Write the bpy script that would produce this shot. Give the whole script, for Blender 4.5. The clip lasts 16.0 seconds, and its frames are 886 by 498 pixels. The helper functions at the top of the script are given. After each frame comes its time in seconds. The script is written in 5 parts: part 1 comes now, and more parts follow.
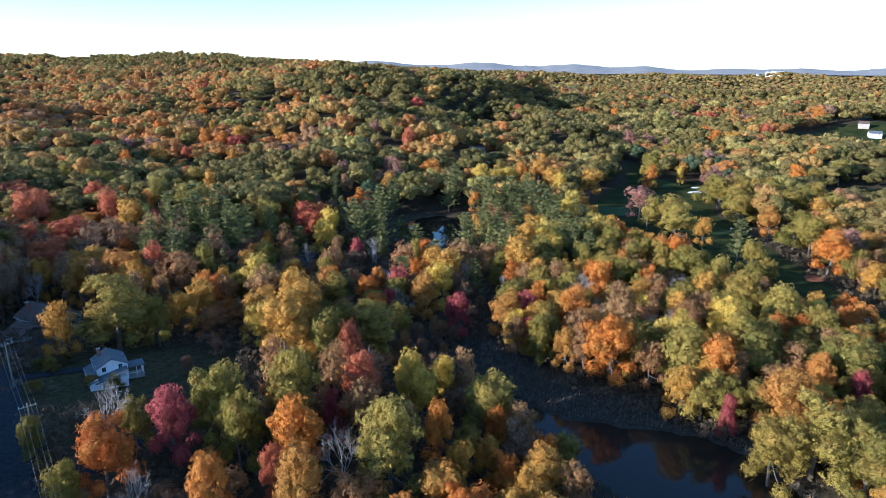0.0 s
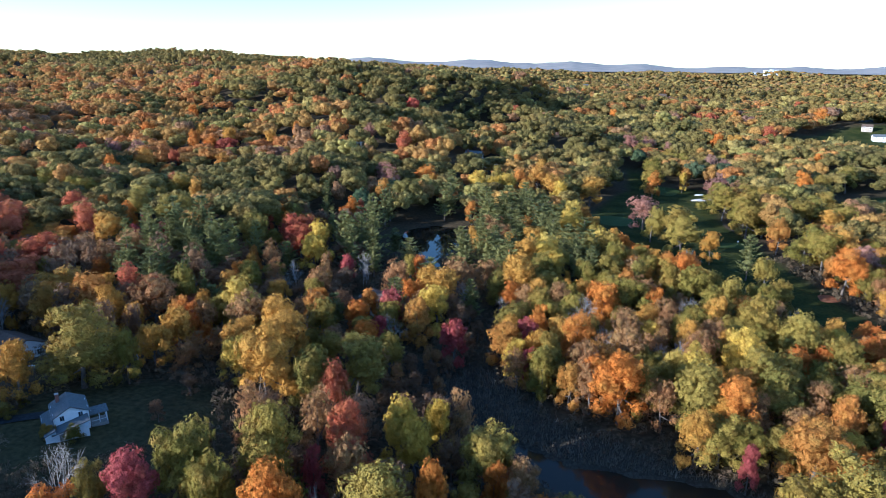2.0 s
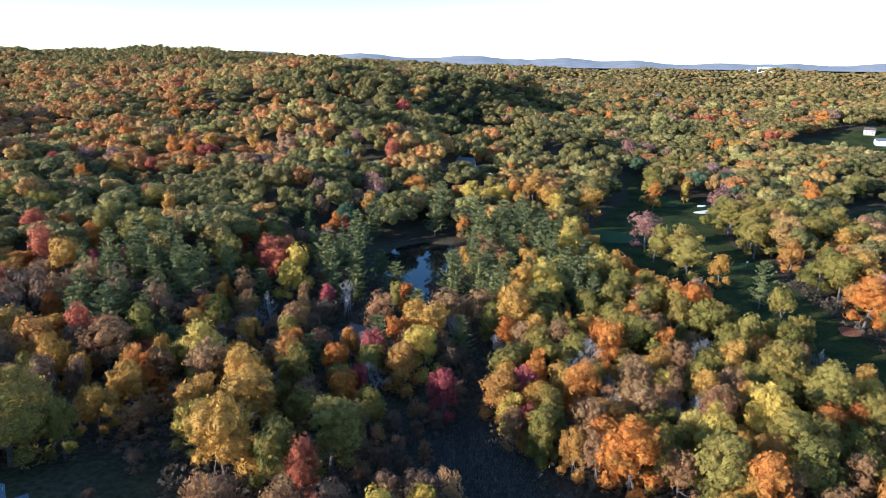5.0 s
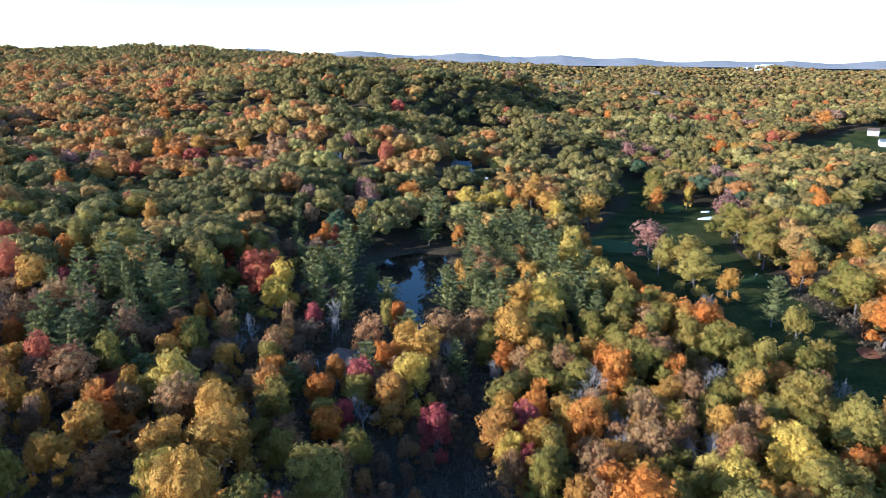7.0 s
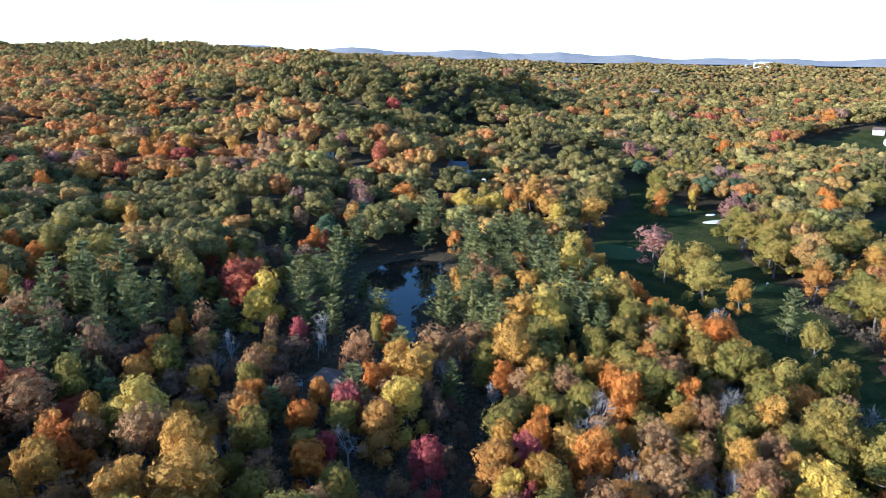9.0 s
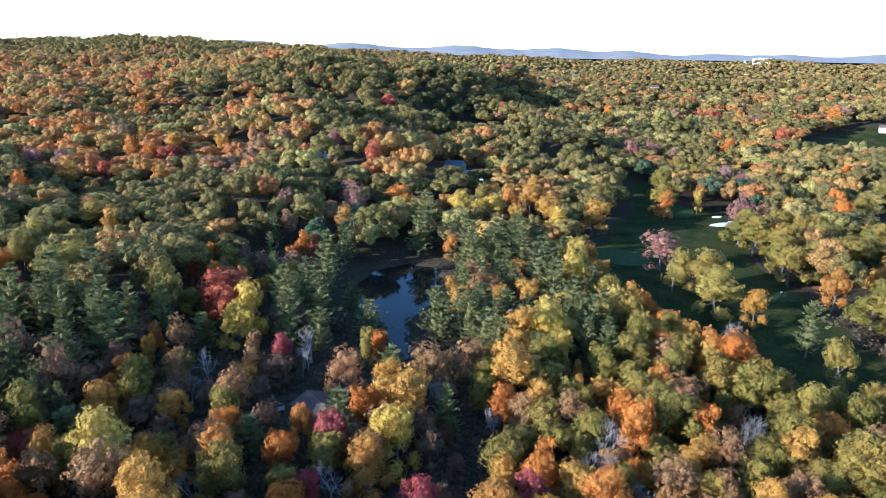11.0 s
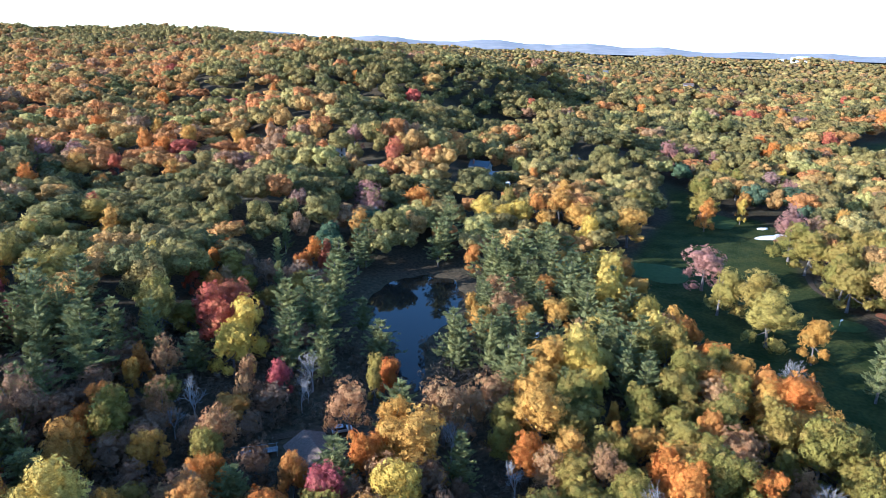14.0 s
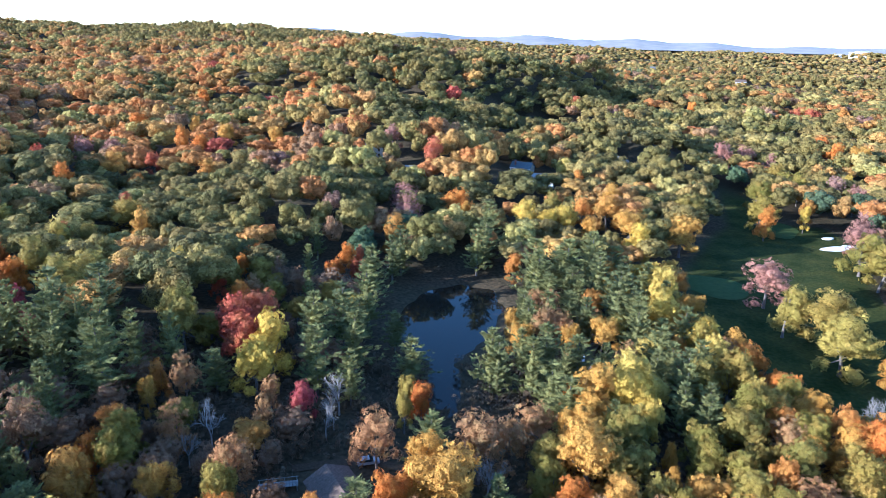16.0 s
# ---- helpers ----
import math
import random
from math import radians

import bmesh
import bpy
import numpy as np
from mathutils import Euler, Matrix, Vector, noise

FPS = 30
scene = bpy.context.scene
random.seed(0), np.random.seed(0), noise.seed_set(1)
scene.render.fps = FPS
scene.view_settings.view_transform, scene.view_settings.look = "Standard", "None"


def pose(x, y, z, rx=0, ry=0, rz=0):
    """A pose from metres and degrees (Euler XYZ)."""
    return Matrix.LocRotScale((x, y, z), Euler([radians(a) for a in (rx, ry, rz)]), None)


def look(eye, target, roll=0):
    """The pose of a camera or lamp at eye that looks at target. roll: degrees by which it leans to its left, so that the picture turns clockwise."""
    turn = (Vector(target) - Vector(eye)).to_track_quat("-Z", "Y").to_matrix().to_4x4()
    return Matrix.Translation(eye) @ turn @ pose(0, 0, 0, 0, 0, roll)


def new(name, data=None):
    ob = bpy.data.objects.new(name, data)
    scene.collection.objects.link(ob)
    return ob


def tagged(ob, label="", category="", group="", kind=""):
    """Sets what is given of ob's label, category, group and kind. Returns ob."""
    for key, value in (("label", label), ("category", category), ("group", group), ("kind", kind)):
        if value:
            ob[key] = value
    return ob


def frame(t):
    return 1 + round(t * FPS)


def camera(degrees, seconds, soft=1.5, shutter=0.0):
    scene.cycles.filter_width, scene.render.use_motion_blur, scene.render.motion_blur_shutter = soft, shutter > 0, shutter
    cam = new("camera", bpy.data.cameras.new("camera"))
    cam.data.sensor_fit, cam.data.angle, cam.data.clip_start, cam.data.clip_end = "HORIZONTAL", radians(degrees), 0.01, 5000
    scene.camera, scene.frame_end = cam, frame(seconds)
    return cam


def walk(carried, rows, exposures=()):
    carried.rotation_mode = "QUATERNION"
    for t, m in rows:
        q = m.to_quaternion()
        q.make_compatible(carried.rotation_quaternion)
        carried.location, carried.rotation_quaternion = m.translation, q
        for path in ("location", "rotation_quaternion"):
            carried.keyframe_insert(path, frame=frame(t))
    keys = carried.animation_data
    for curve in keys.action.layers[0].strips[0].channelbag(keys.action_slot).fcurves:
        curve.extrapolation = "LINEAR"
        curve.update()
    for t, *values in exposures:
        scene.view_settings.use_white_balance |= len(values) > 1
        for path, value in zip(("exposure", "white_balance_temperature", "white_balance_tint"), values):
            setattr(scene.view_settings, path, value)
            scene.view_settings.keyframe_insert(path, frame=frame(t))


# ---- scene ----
cam = camera(68.68, 16.0, 0.9)
PATH = [
    (0, (0.00, 0.00, 75.00), (0.00, 96.14, 47.49), 0.01),
    (0.5, (-0.10, 3.09, 75.92), (0.01, 99.19, 48.25), 0.09),
    (1, (-0.20, 6.52, 76.90), (0.08, 102.57, 49.06), 0.18),
    (1.5, (0.02, 9.98, 77.85), (0.48, 105.98, 49.87), 0.25),
    (2, (0.30, 13.57, 78.63), (0.89, 109.56, 50.58), 0.25),
    (2.5, (0.53, 17.07, 79.47), (1.32, 113.02, 51.32), 0.25),
    (3, (0.73, 20.57, 80.34), (1.74, 116.49, 52.07), 0.30),
    (3.5, (1.05, 23.84, 81.24), (2.19, 119.72, 52.84), 0.31),
    (4, (1.29, 27.32, 82.00), (2.61, 123.16, 53.48), 0.32),
    (6.5, (2.64, 44.64, 85.15), (4.66, 140.32, 56.16), 0.33),
    (7, (2.95, 48.05, 85.36), (5.08, 143.70, 56.26), 0.30),
    (7.5, (3.23, 51.47, 85.44), (5.48, 147.08, 56.22), 0.32),
    (8, (3.50, 54.80, 85.39), (5.83, 150.38, 56.08), 0.35),
    (8.5, (3.82, 58.06, 85.37), (6.25, 153.60, 55.94), 0.39),
    (9, (4.05, 61.41, 85.31), (6.61, 156.91, 55.76), 0.43),
    (11.5, (5.45, 78.75, 84.78), (8.49, 174.00, 54.50), 0.54),
    (12, (5.75, 82.13, 84.71), (8.85, 177.33, 54.28), 0.56),
    (12.5, (5.77, 85.53, 84.68), (8.61, 180.70, 54.10), 0.65),
    (13, (6.25, 89.01, 84.64), (7.67, 184.16, 53.91), 1.20),
    (13.5, (6.16, 92.49, 84.60), (7.35, 187.60, 53.72), 0.85),
    (14, (6.51, 95.93, 84.60), (5.80, 191.00, 53.59), 1.26),
    (14.5, (6.50, 99.57, 84.51), (5.67, 194.59, 53.37), 0.82),
    (15, (6.43, 102.91, 84.56), (2.15, 197.77, 53.20), 1.98),
    (15.5, (6.41, 106.19, 84.64), (1.71, 200.97, 53.09), 0.99),
    (16, (6.34, 109.59, 84.55), (-0.37, 204.20, 52.89), 1.00),
]
EXPOSURES = [(0.0, 1.24, 4560, 7.5), (9.0, 1.46, 4440, 7.5), (13.0, 1.66, 4370, 9.0), (16.0, 1.94, 4330, 9.5)]
walk(cam, [(t, look(eye, target, roll)) for t, eye, target, roll in PATH], EXPOSURES)

# ---- sky and sun: low afternoon sun from the left, a little behind the walk ----
SUN_FROM, SUN_HIGH = 250.0, 15.5
world = bpy.data.worlds.new("world")
scene.world = world
world.use_nodes = True
tree = world.node_tree
sky = tree.nodes.new("ShaderNodeTexSky")
sky.sky_type, sky.sun_disc = "NISHITA", False
sky.sun_elevation, sky.sun_rotation = radians(SUN_HIGH), radians(SUN_FROM)
sky.air_density, sky.dust_density, sky.ozone_density = 1.0, 0.15, 1.5
tree.links.new(sky.outputs[0], tree.nodes["Background"].inputs[0])
tree.nodes["Background"].inputs[1].default_value = 0.122
lamp = bpy.data.lights.new("sun", "SUN")
lamp.energy, lamp.angle, lamp.color = 5.0, radians(0.53), (1.0, 0.82, 0.6)
sun = new("sun", lamp)
way = Vector((math.sin(radians(SUN_FROM)) * math.cos(radians(SUN_HIGH)), math.cos(radians(SUN_FROM)) * math.cos(radians(SUN_HIGH)), math.sin(radians(SUN_HIGH))))
sun.matrix_world = look(way * 500, (0, 0, 0))

# ---- lie of the land ----
def smooth(a, b, v):
    t = np.clip((v - a) / (b - a), 0, 1)
    return t * t * (3 - 2 * t)


# knolls and dips: centre x, y, half-widths, height
HILLS = [
    # the rise at (-122, 80) is out of view, added so its trees shade the house
    (-900, 1400, 330, 260, 20), (-122, 80, 20, 24, 9), (-75, 112, 32, 40, 12), (-20, 112, 28, 38, 2.3), (-112, 242, 38, 40, 8.2), (-58, 455, 45, 38, 11.3),
    (10, 500, 50, 45, 9.8), (55, 608, 60, 60, 3.8), (-75, 680, 90, 70, 9.0), (-100, 860, 120, 100, -0.8),
    (112, 700, 45, 50, 4.5), (-250, 1045, 150, 130, 0.5), (-500, 1200, 240, 180, 10), (392, 640, 70, 70, 13.2),
    (280, 850, 80, 80, 10.0), (160, 960, 80, 90, -0.4), (289, 1019, 90, 80, -3.4), (0, 1250, 150, 130, -6.0),
    (-290, 1520, 200, 170, 17), (-80, 560, 70, 50, 14.6), (-140, 350, 70, 70, 2.2),
    # the rises at x -200 and -240 are unseen, added to shade the left
    (-74, 376, 28, 24, 12), (-156, 408, 32, 26, -7), (100, 538, 30, 30, 15), (178, 575, 34, 40, -5), (-30, 640, 60, 22, -8), (-210, 640, 70, 30, -9), (-200, 50, 34, 40, 36), (-240, 135, 36, 60, 48), (60, 640, 40, 30, -6), (1160, 2340, 150, 90, 9),
]
POND = [(-3, 324), (-14, 316), (-21, 298), (-19, 280), (-9, 266), (-6, 246), (-2, 240), (2, 246), (0, 265), (9, 284), (13, 304), (9, 320)]
POOL = [(8, 142), (20, 132), (27, 127), (40, 123), (54, 120), (61, 112), (65, 100), (68, 80), (70, 40), (40, 40), (36, 85), (31, 101), (25, 110), (19, 122)]
STREAM = [(-1, 242), (10, 225), (15, 205), (14, 184), (9, 165), (8, 150), (10, 140)]


def away(px, py, line, closed=True):
    """Distance to a line, or to the edge of an area (negative inside)."""
    d, n, inside = np.full(np.shape(px), 1e9), len(line), np.zeros(np.shape(px), bool)
    for i in range(n if closed else n - 1):
        (x0, y0), (x1, y1) = line[i], line[(i + 1) % n]
        dx, dy = x1 - x0, y1 - y0
        t = np.clip(((px - x0) * dx + (py - y0) * dy) / (dx * dx + dy * dy), 0, 1)
        d = np.minimum(d, np.hypot(px - x0 - t * dx, py - y0 - t * dy))
        inside ^= ((y0 > py) != (y1 > py)) & (px < (x1 - x0) * (py - y0) / (y1 - y0 + 1e-12) + x0)
    return np.where(inside, -d, d) if closed else d


def rise(v):
    return 1 / (1 + np.exp(-np.clip(v, -40, 40)))


def ground_height(x, y):
    x, y = np.asarray(x, float), np.asarray(y, float)
    left = rise(-(x - 30 - 0.05 * (y - 700)) / (60 + 0.08 * np.abs(y)))
    z = 2 + 50 * smooth(430, 1150, y) * left + 13 * smooth(800, 2300, y) * (1 - left)
    z = z + 22 * smooth(60, 420, -x) * (1 - smooth(400, 900, y)) + 18 * smooth(200, 900, x) * (1 - smooth(500, 1500, y)) + 20 * smooth(700, 2200, -x)
    # the long ridge, steep on its right flank
    z = z + 37 * rise((58 - 0.85 * x + 0.53 * (y - 760)) / 9.5) * rise((x + 260) / 60) * np.exp(-(((y - 810) / 150) ** 2))
    for cx, cy, sx, sy, high in HILLS:
        z = z + high * np.exp(-(((x - cx) / (1.4 * sx)) ** 2) - ((y - cy) / (1.4 * sy)) ** 2)
    swell = 1 + 0.6 * smooth(600, 1000, y)
    z = z + smooth(330, 480, y) * (5.5 * swell * np.sin(x / 47 / swell + 1.3 * np.sin(y / 61)) * np.sin(y / 53 / swell + 0.7) + 3.0 * np.sin(x / 23 + y / 31))
    z = np.maximum(z, 1.2)
    wet = np.minimum(away(x, y, POND), away(x, y, POOL))
    wet = np.minimum(wet, away(x, y, STREAM, False) - 1.5)
    z = 0.7 + (z - 0.7) * smooth(0, 26, wet)
    return np.where(wet < 0, np.maximum(-1.6, wet * 0.35), z)


# ---- open areas: fairways, marsh, yards, roads ----
FAIRWAY = [(122, 160), (106, 190), (90, 235), (80, 265), (73, 300), (80, 338), (104, 384), (118, 406), (132, 460), (143, 460), (134, 410), (158, 408), (160, 395), (152, 365), (138, 325), (136, 292), (132, 245), (131, 205), (134, 165)]
FAIRWAY_EAST = [(200, 322), (214, 366), (245, 385), (305, 395), (322, 356), (252, 322)]
LAWNS = [(288, 560), (330, 530), (400, 540), (440, 590), (424, 632), (380, 632), (330, 602)]
WORKS = [(1080, 2270), (1205, 2285), (1235, 2440), (1070, 2400)]
MARSH = [(-14, 168), (6, 172), (16, 164), (25, 141), (38, 132), (51, 123), (63, 115), (70, 60), (34, 60), (24, 108), (14, 124), (2, 142)]
YARD = [(-80, 112), (-78, 132), (-62, 140), (-48, 140), (-42, 128), (-42, 118), (-56, 112), (-66, 104)]
ROAD = [(-36, 20), (-44, 45), (-55, 66), (-68, 86), (-87, 113), (-106, 131), (-140, 150), (-200, 168)]
BARN_LOT = [(-36, 204), (-20, 224), (-6, 222), (-10, 206), (-20, 200)]
HOUSE_SPOTS = [(-58, 466), (-31, 433), (20, 544), (24, 464), (33, 447), (80, 487), (-106, 160), (34, 262), (22, 450), (393, 596), (398, 622)]


def is_open(x, y, margin=0.0):
    """Where no tree of the woods stands."""
    near = np.minimum.reduce([away(x, y, a) for a in (POND, POOL, FAIRWAY, FAIRWAY_EAST, LAWNS, MARSH, YARD, BARN_LOT, WORKS)])
    near = np.minimum(near, away(x, y, ROAD, False) - 5)
    near = np.minimum(near, away(x, y, STREAM, False) - 2)
    for hx, hy in HOUSE_SPOTS:
        near = np.minimum(near, np.hypot(x - hx, y - hy) - 5.5)
    return near < margin

# ---- materials ----
def material(name, rough=0.8):
    m = bpy.data.materials.new(name)
    m.use_nodes = True
    m.node_tree.nodes["Principled BSDF"].inputs["Roughness"].default_value = rough
    return m, m.node_tree, m.node_tree.nodes["Principled BSDF"]


def node(tree, kind, **values):
    n = tree.nodes.new(kind)
    for key, value in values.items():
        n.inputs[key.replace("_", " ")].default_value = value
    return n


def ramp(tree, source, stops):
    n = tree.nodes.new("ShaderNodeValToRGB")
    while len(n.color_ramp.elements) < len(stops):
        n.color_ramp.elements.new(0.5)
    for e, (at, c) in zip(n.color_ramp.elements, stops):
        e.position, e.color = at, (*c, 1)
    tree.links.new(source, n.inputs[0])
    return n.outputs[0]


def mix(tree, kind, factor, a, b):
    n = tree.nodes.new("ShaderNodeMix")
    n.data_type, n.blend_type = "RGBA", kind
    for socket, value in ((n.inputs[0], factor), (n.inputs[6], a), (n.inputs[7], b)):
        if hasattr(value, "is_linked"):
            tree.links.new(value, socket)
        else:
            socket.default_value = value if isinstance(value, float) else (*value, 1)
    return n.outputs[2]


def grain(tree, scale, detail=4.0, where="Object"):
    c = tree.nodes.new("ShaderNodeTexCoord")
    n = node(tree, "ShaderNodeTexNoise", Scale=scale, Detail=detail)
    tree.links.new(c.outputs[where], n.inputs["Vector"])
    return n.outputs["Fac"]


def bump(tree, bsdf, source, strength, distance):
    b = node(tree, "ShaderNodeBump", Strength=strength, Distance=distance)
    tree.links.new(source, b.inputs["Height"])
    tree.links.new(b.outputs[0], bsdf.inputs["Normal"])


def leafy(tree, bsdf, colour, scale, thin=0.25, holes=0.0, relief=0.9):
    """Sprays of leaves: matt, a little light passes through them, and there are gaps between the leaves."""
    where = tree.nodes.new("ShaderNodeTexCoord")
    cells = node(tree, "ShaderNodeTexVoronoi", Scale=scale)
    tree.links.new(where.outputs["Object"], cells.inputs["Vector"])
    value = tree.nodes.new("ShaderNodeRGBToBW")
    tree.links.new(cells.outputs["Color"], value.inputs[0])
    colour = mix(tree, "MULTIPLY", 1.0, colour, ramp(tree, value.outputs[0], [(0.15, (0.76, 0.76, 0.77)), (0.85, (1.22, 1.21, 1.18))]))
    tree.links.new(colour, bsdf.inputs["Base Color"])
    bsdf.inputs["Specular IOR Level"].default_value = 0.1
    bump(tree, bsdf, cells.outputs["Distance"], relief, 0.8 / scale)
    t = tree.nodes.new("ShaderNodeBsdfTranslucent")
    tree.links.new(colour, t.inputs[0])
    m = node(tree, "ShaderNodeMixShader", Fac=thin)
    tree.links.new(bsdf.outputs[0], m.inputs[1])
    tree.links.new(t.outputs[0], m.inputs[2])
    out = m.outputs[0]
    if holes:
        gap = ramp(tree, cells.outputs["Distance"], [(holes, (0, 0, 0)), (holes + 0.02, (1, 1, 1))])
        clear = tree.nodes.new("ShaderNodeBsdfTransparent")
        h = tree.nodes.new("ShaderNodeMixShader")
        tree.links.new(gap, h.inputs[0])
        tree.links.new(out, h.inputs[1])
        tree.links.new(clear.outputs[0], h.inputs[2])
        out = h.outputs[0]
    tree.links.new(out, tree.nodes["Material Output"].inputs[0])


def leaf_material(name, tones, other, scale=5.0, holes=0.52):
    """Tones: from tree to tree; other: the colour of patches in a crown."""
    m, tree, bsdf = material(name, 0.7)
    info, geo = tree.nodes.new("ShaderNodeObjectInfo"), tree.nodes.new("ShaderNodeNewGeometry")
    c = ramp(tree, info.outputs["Random"], [(i / max(1, len(tones) - 1), t) for i, t in enumerate(tones)])
    patch = ramp(tree, grain(tree, 0.28, 2.0), [(0.5, (0, 0, 0)), (0.72, (0.75, 0.75, 0.75))])
    c = mix(tree, "MIX", patch, c, other)
    shade = ramp(tree, geo.outputs["Random Per Island"], [(0, (0.84, 0.84, 0.84)), (0.5, (0.98, 0.98, 0.98)), (1, (1.14, 1.13, 1.12))])
    leafy(tree, bsdf, mix(tree, "MULTIPLY", 1.0, c, shade), scale, 0.25, holes)
    return m


LEAF = {
    "orange": leaf_material("orange_leaves", [(0.44, 0.13, 0.024), (0.56, 0.2, 0.03), (0.5, 0.22, 0.05)], (0.48, 0.26, 0.05)),
    "golden": leaf_material("golden_leaves", [(0.46, 0.23, 0.036), (0.52, 0.28, 0.05), (0.42, 0.19, 0.04)], (0.3, 0.2, 0.045)),
    "yellow": leaf_material("yellow_leaves", [(0.54, 0.37, 0.06), (0.58, 0.38, 0.05), (0.52, 0.4, 0.1)], (0.38, 0.28, 0.06)),
    "lime": leaf_material("lime_leaves", [(0.26, 0.2, 0.04), (0.34, 0.255, 0.05), (0.22, 0.168, 0.037)], (0.23, 0.155, 0.036)),
    "green": leaf_material("green_leaves", [(0.185, 0.158, 0.03), (0.24, 0.19, 0.034), (0.28, 0.195, 0.038), (0.165, 0.148, 0.032)], (0.33, 0.195, 0.042)),
    "red": leaf_material("red_leaves", [(0.4, 0.085, 0.045), (0.46, 0.15, 0.07), (0.36, 0.075, 0.045)], (0.4, 0.17, 0.05)),
    "crimson": leaf_material("crimson_leaves", [(0.34, 0.06, 0.07), (0.4, 0.1, 0.095), (0.3, 0.058, 0.06)], (0.33, 0.11, 0.065)),
    "russet": leaf_material("russet_leaves", [(0.38, 0.18, 0.07), (0.32, 0.165, 0.068), (0.41, 0.225, 0.09)], (0.28, 0.195, 0.07)),
    "pink": leaf_material("pink_leaves", [(0.35, 0.16, 0.115), (0.31, 0.155, 0.115), (0.33, 0.19, 0.145)], (0.26, 0.15, 0.095)),
    "dusky": leaf_material("withered_leaves", [(0.21, 0.12, 0.062), (0.25, 0.155, 0.09), (0.18, 0.11, 0.065)], (0.27, 0.13, 0.055)),
    "pine": leaf_material("pine_needles", [(0.15, 0.148, 0.052), (0.215, 0.203, 0.066), (0.18, 0.176, 0.058), (0.13, 0.134, 0.052)], (0.25, 0.22, 0.07), 5.0, 0.6),
}


def bark_material(name, a, b):
    m, tree, bsdf = material(name, 0.9)
    n = grain(tree, 2.5, 6.0)
    tree.links.new(ramp(tree, n, [(0.3, a), (0.7, b)]), bsdf.inputs["Base Color"])
    bump(tree, bsdf, n, 0.6, 0.05)
    return m


BARK = bark_material("bark", (0.07, 0.055, 0.045), (0.16, 0.13, 0.11))
PALE_BARK = bark_material("pale_bark", (0.2, 0.175, 0.155), (0.36, 0.32, 0.29))


def woods_material(name, scale, holes, thin=0.25, relief=0.9):
    m, tree, bsdf = material(name, 0.75)
    a, geo = tree.nodes.new("ShaderNodeAttribute"), tree.nodes.new("ShaderNodeNewGeometry")
    a.attribute_name = "tint"
    shade = ramp(tree, geo.outputs["Random Per Island"], [(0, (0.76, 0.76, 0.76)), (0.5, (0.98, 0.98, 0.98)), (1, (1.22, 1.2, 1.18))])
    leafy(tree, bsdf, mix(tree, "MULTIPLY", 1.0, a.outputs["Color"], shade), scale, thin, holes, relief)
    return m


WOODS, HILL_WOODS, FAR_WOODS = woods_material("woodland_leaves", 2.0, 0.56), woods_material("hillside_leaves", 1.2, 0.58, 0.34, 0.7), woods_material("distant_leaves", 0.6, 0.0, 0.4, 0.6)


def ground_material():
    m, tree, bsdf = material("leaf_litter_and_turf", 1.0)
    bsdf.inputs["Specular IOR Level"].default_value = 0.04
    fine, broad = grain(tree, 0.9, 8.0), grain(tree, 0.06, 3.0)
    litter = mix(tree, "MIX", broad, ramp(tree, fine, [(0.3, (0.035, 0.026, 0.018)), (0.7, (0.1, 0.065, 0.038))]), ramp(tree, fine, [(0.3, (0.03, 0.032, 0.018)), (0.7, (0.08, 0.065, 0.036))]))
    turf = mix(tree, "MIX", broad, ramp(tree, fine, [(0.3, (0.023, 0.03, 0.008)), (0.75, (0.045, 0.053, 0.014))]), ramp(tree, fine, [(0.3, (0.027, 0.033, 0.01)), (0.75, (0.055, 0.058, 0.016))]))
    turf = mix(tree, "MULTIPLY", 0.9, turf, ramp(tree, grain(tree, 0.11, 5.0), [(0.35, (0.6, 0.66, 0.6)), (0.5, (1, 1, 1)), (0.66, (1.5, 1.25, 1.1))]))
    reed = ramp(tree, grain(tree, 1.6, 8.0), [(0.3, (0.022, 0.02, 0.016)), (0.7, (0.07, 0.06, 0.045))])
    g, w = tree.nodes.new("ShaderNodeAttribute"), tree.nodes.new("ShaderNodeAttribute")
    g.attribute_name, w.attribute_name = "turf", "marsh"
    c = mix(tree, "MIX", g.outputs["Fac"], litter, turf)
    c = mix(tree, "MIX", w.outputs["Fac"], c, reed)
    tree.links.new(c, bsdf.inputs["Base Color"])
    bump(tree, bsdf, fine, 0.8, 0.3)
    return m


def water_material():
    m, tree, bsdf = material("still_water", 0.03)
    bsdf.inputs["Base Color"].default_value = (0.02, 0.017, 0.012, 1)
    bsdf.inputs["IOR"].default_value = 1.33
    bsdf.inputs["Specular IOR Level"].default_value = 0.32
    bump(tree, bsdf, grain(tree, 1.2, 3.0), 0.06, 0.05)
    return m


def rough_paint(name, a, b, scale=1.2, rough=0.75, relief=0.0):
    m, tree, bsdf = material(name, rough)
    bsdf.inputs["Specular IOR Level"].default_value = 0.1 if rough > 0.8 else 0.35
    n = grain(tree, scale, 6.0)
    tree.links.new(ramp(tree, n, [(0.3, a), (0.7, b)]), bsdf.inputs["Base Color"])
    if relief:
        bump(tree, bsdf, n, 0.5, relief)
    return m


GROUND, WATER = ground_material(), water_material()

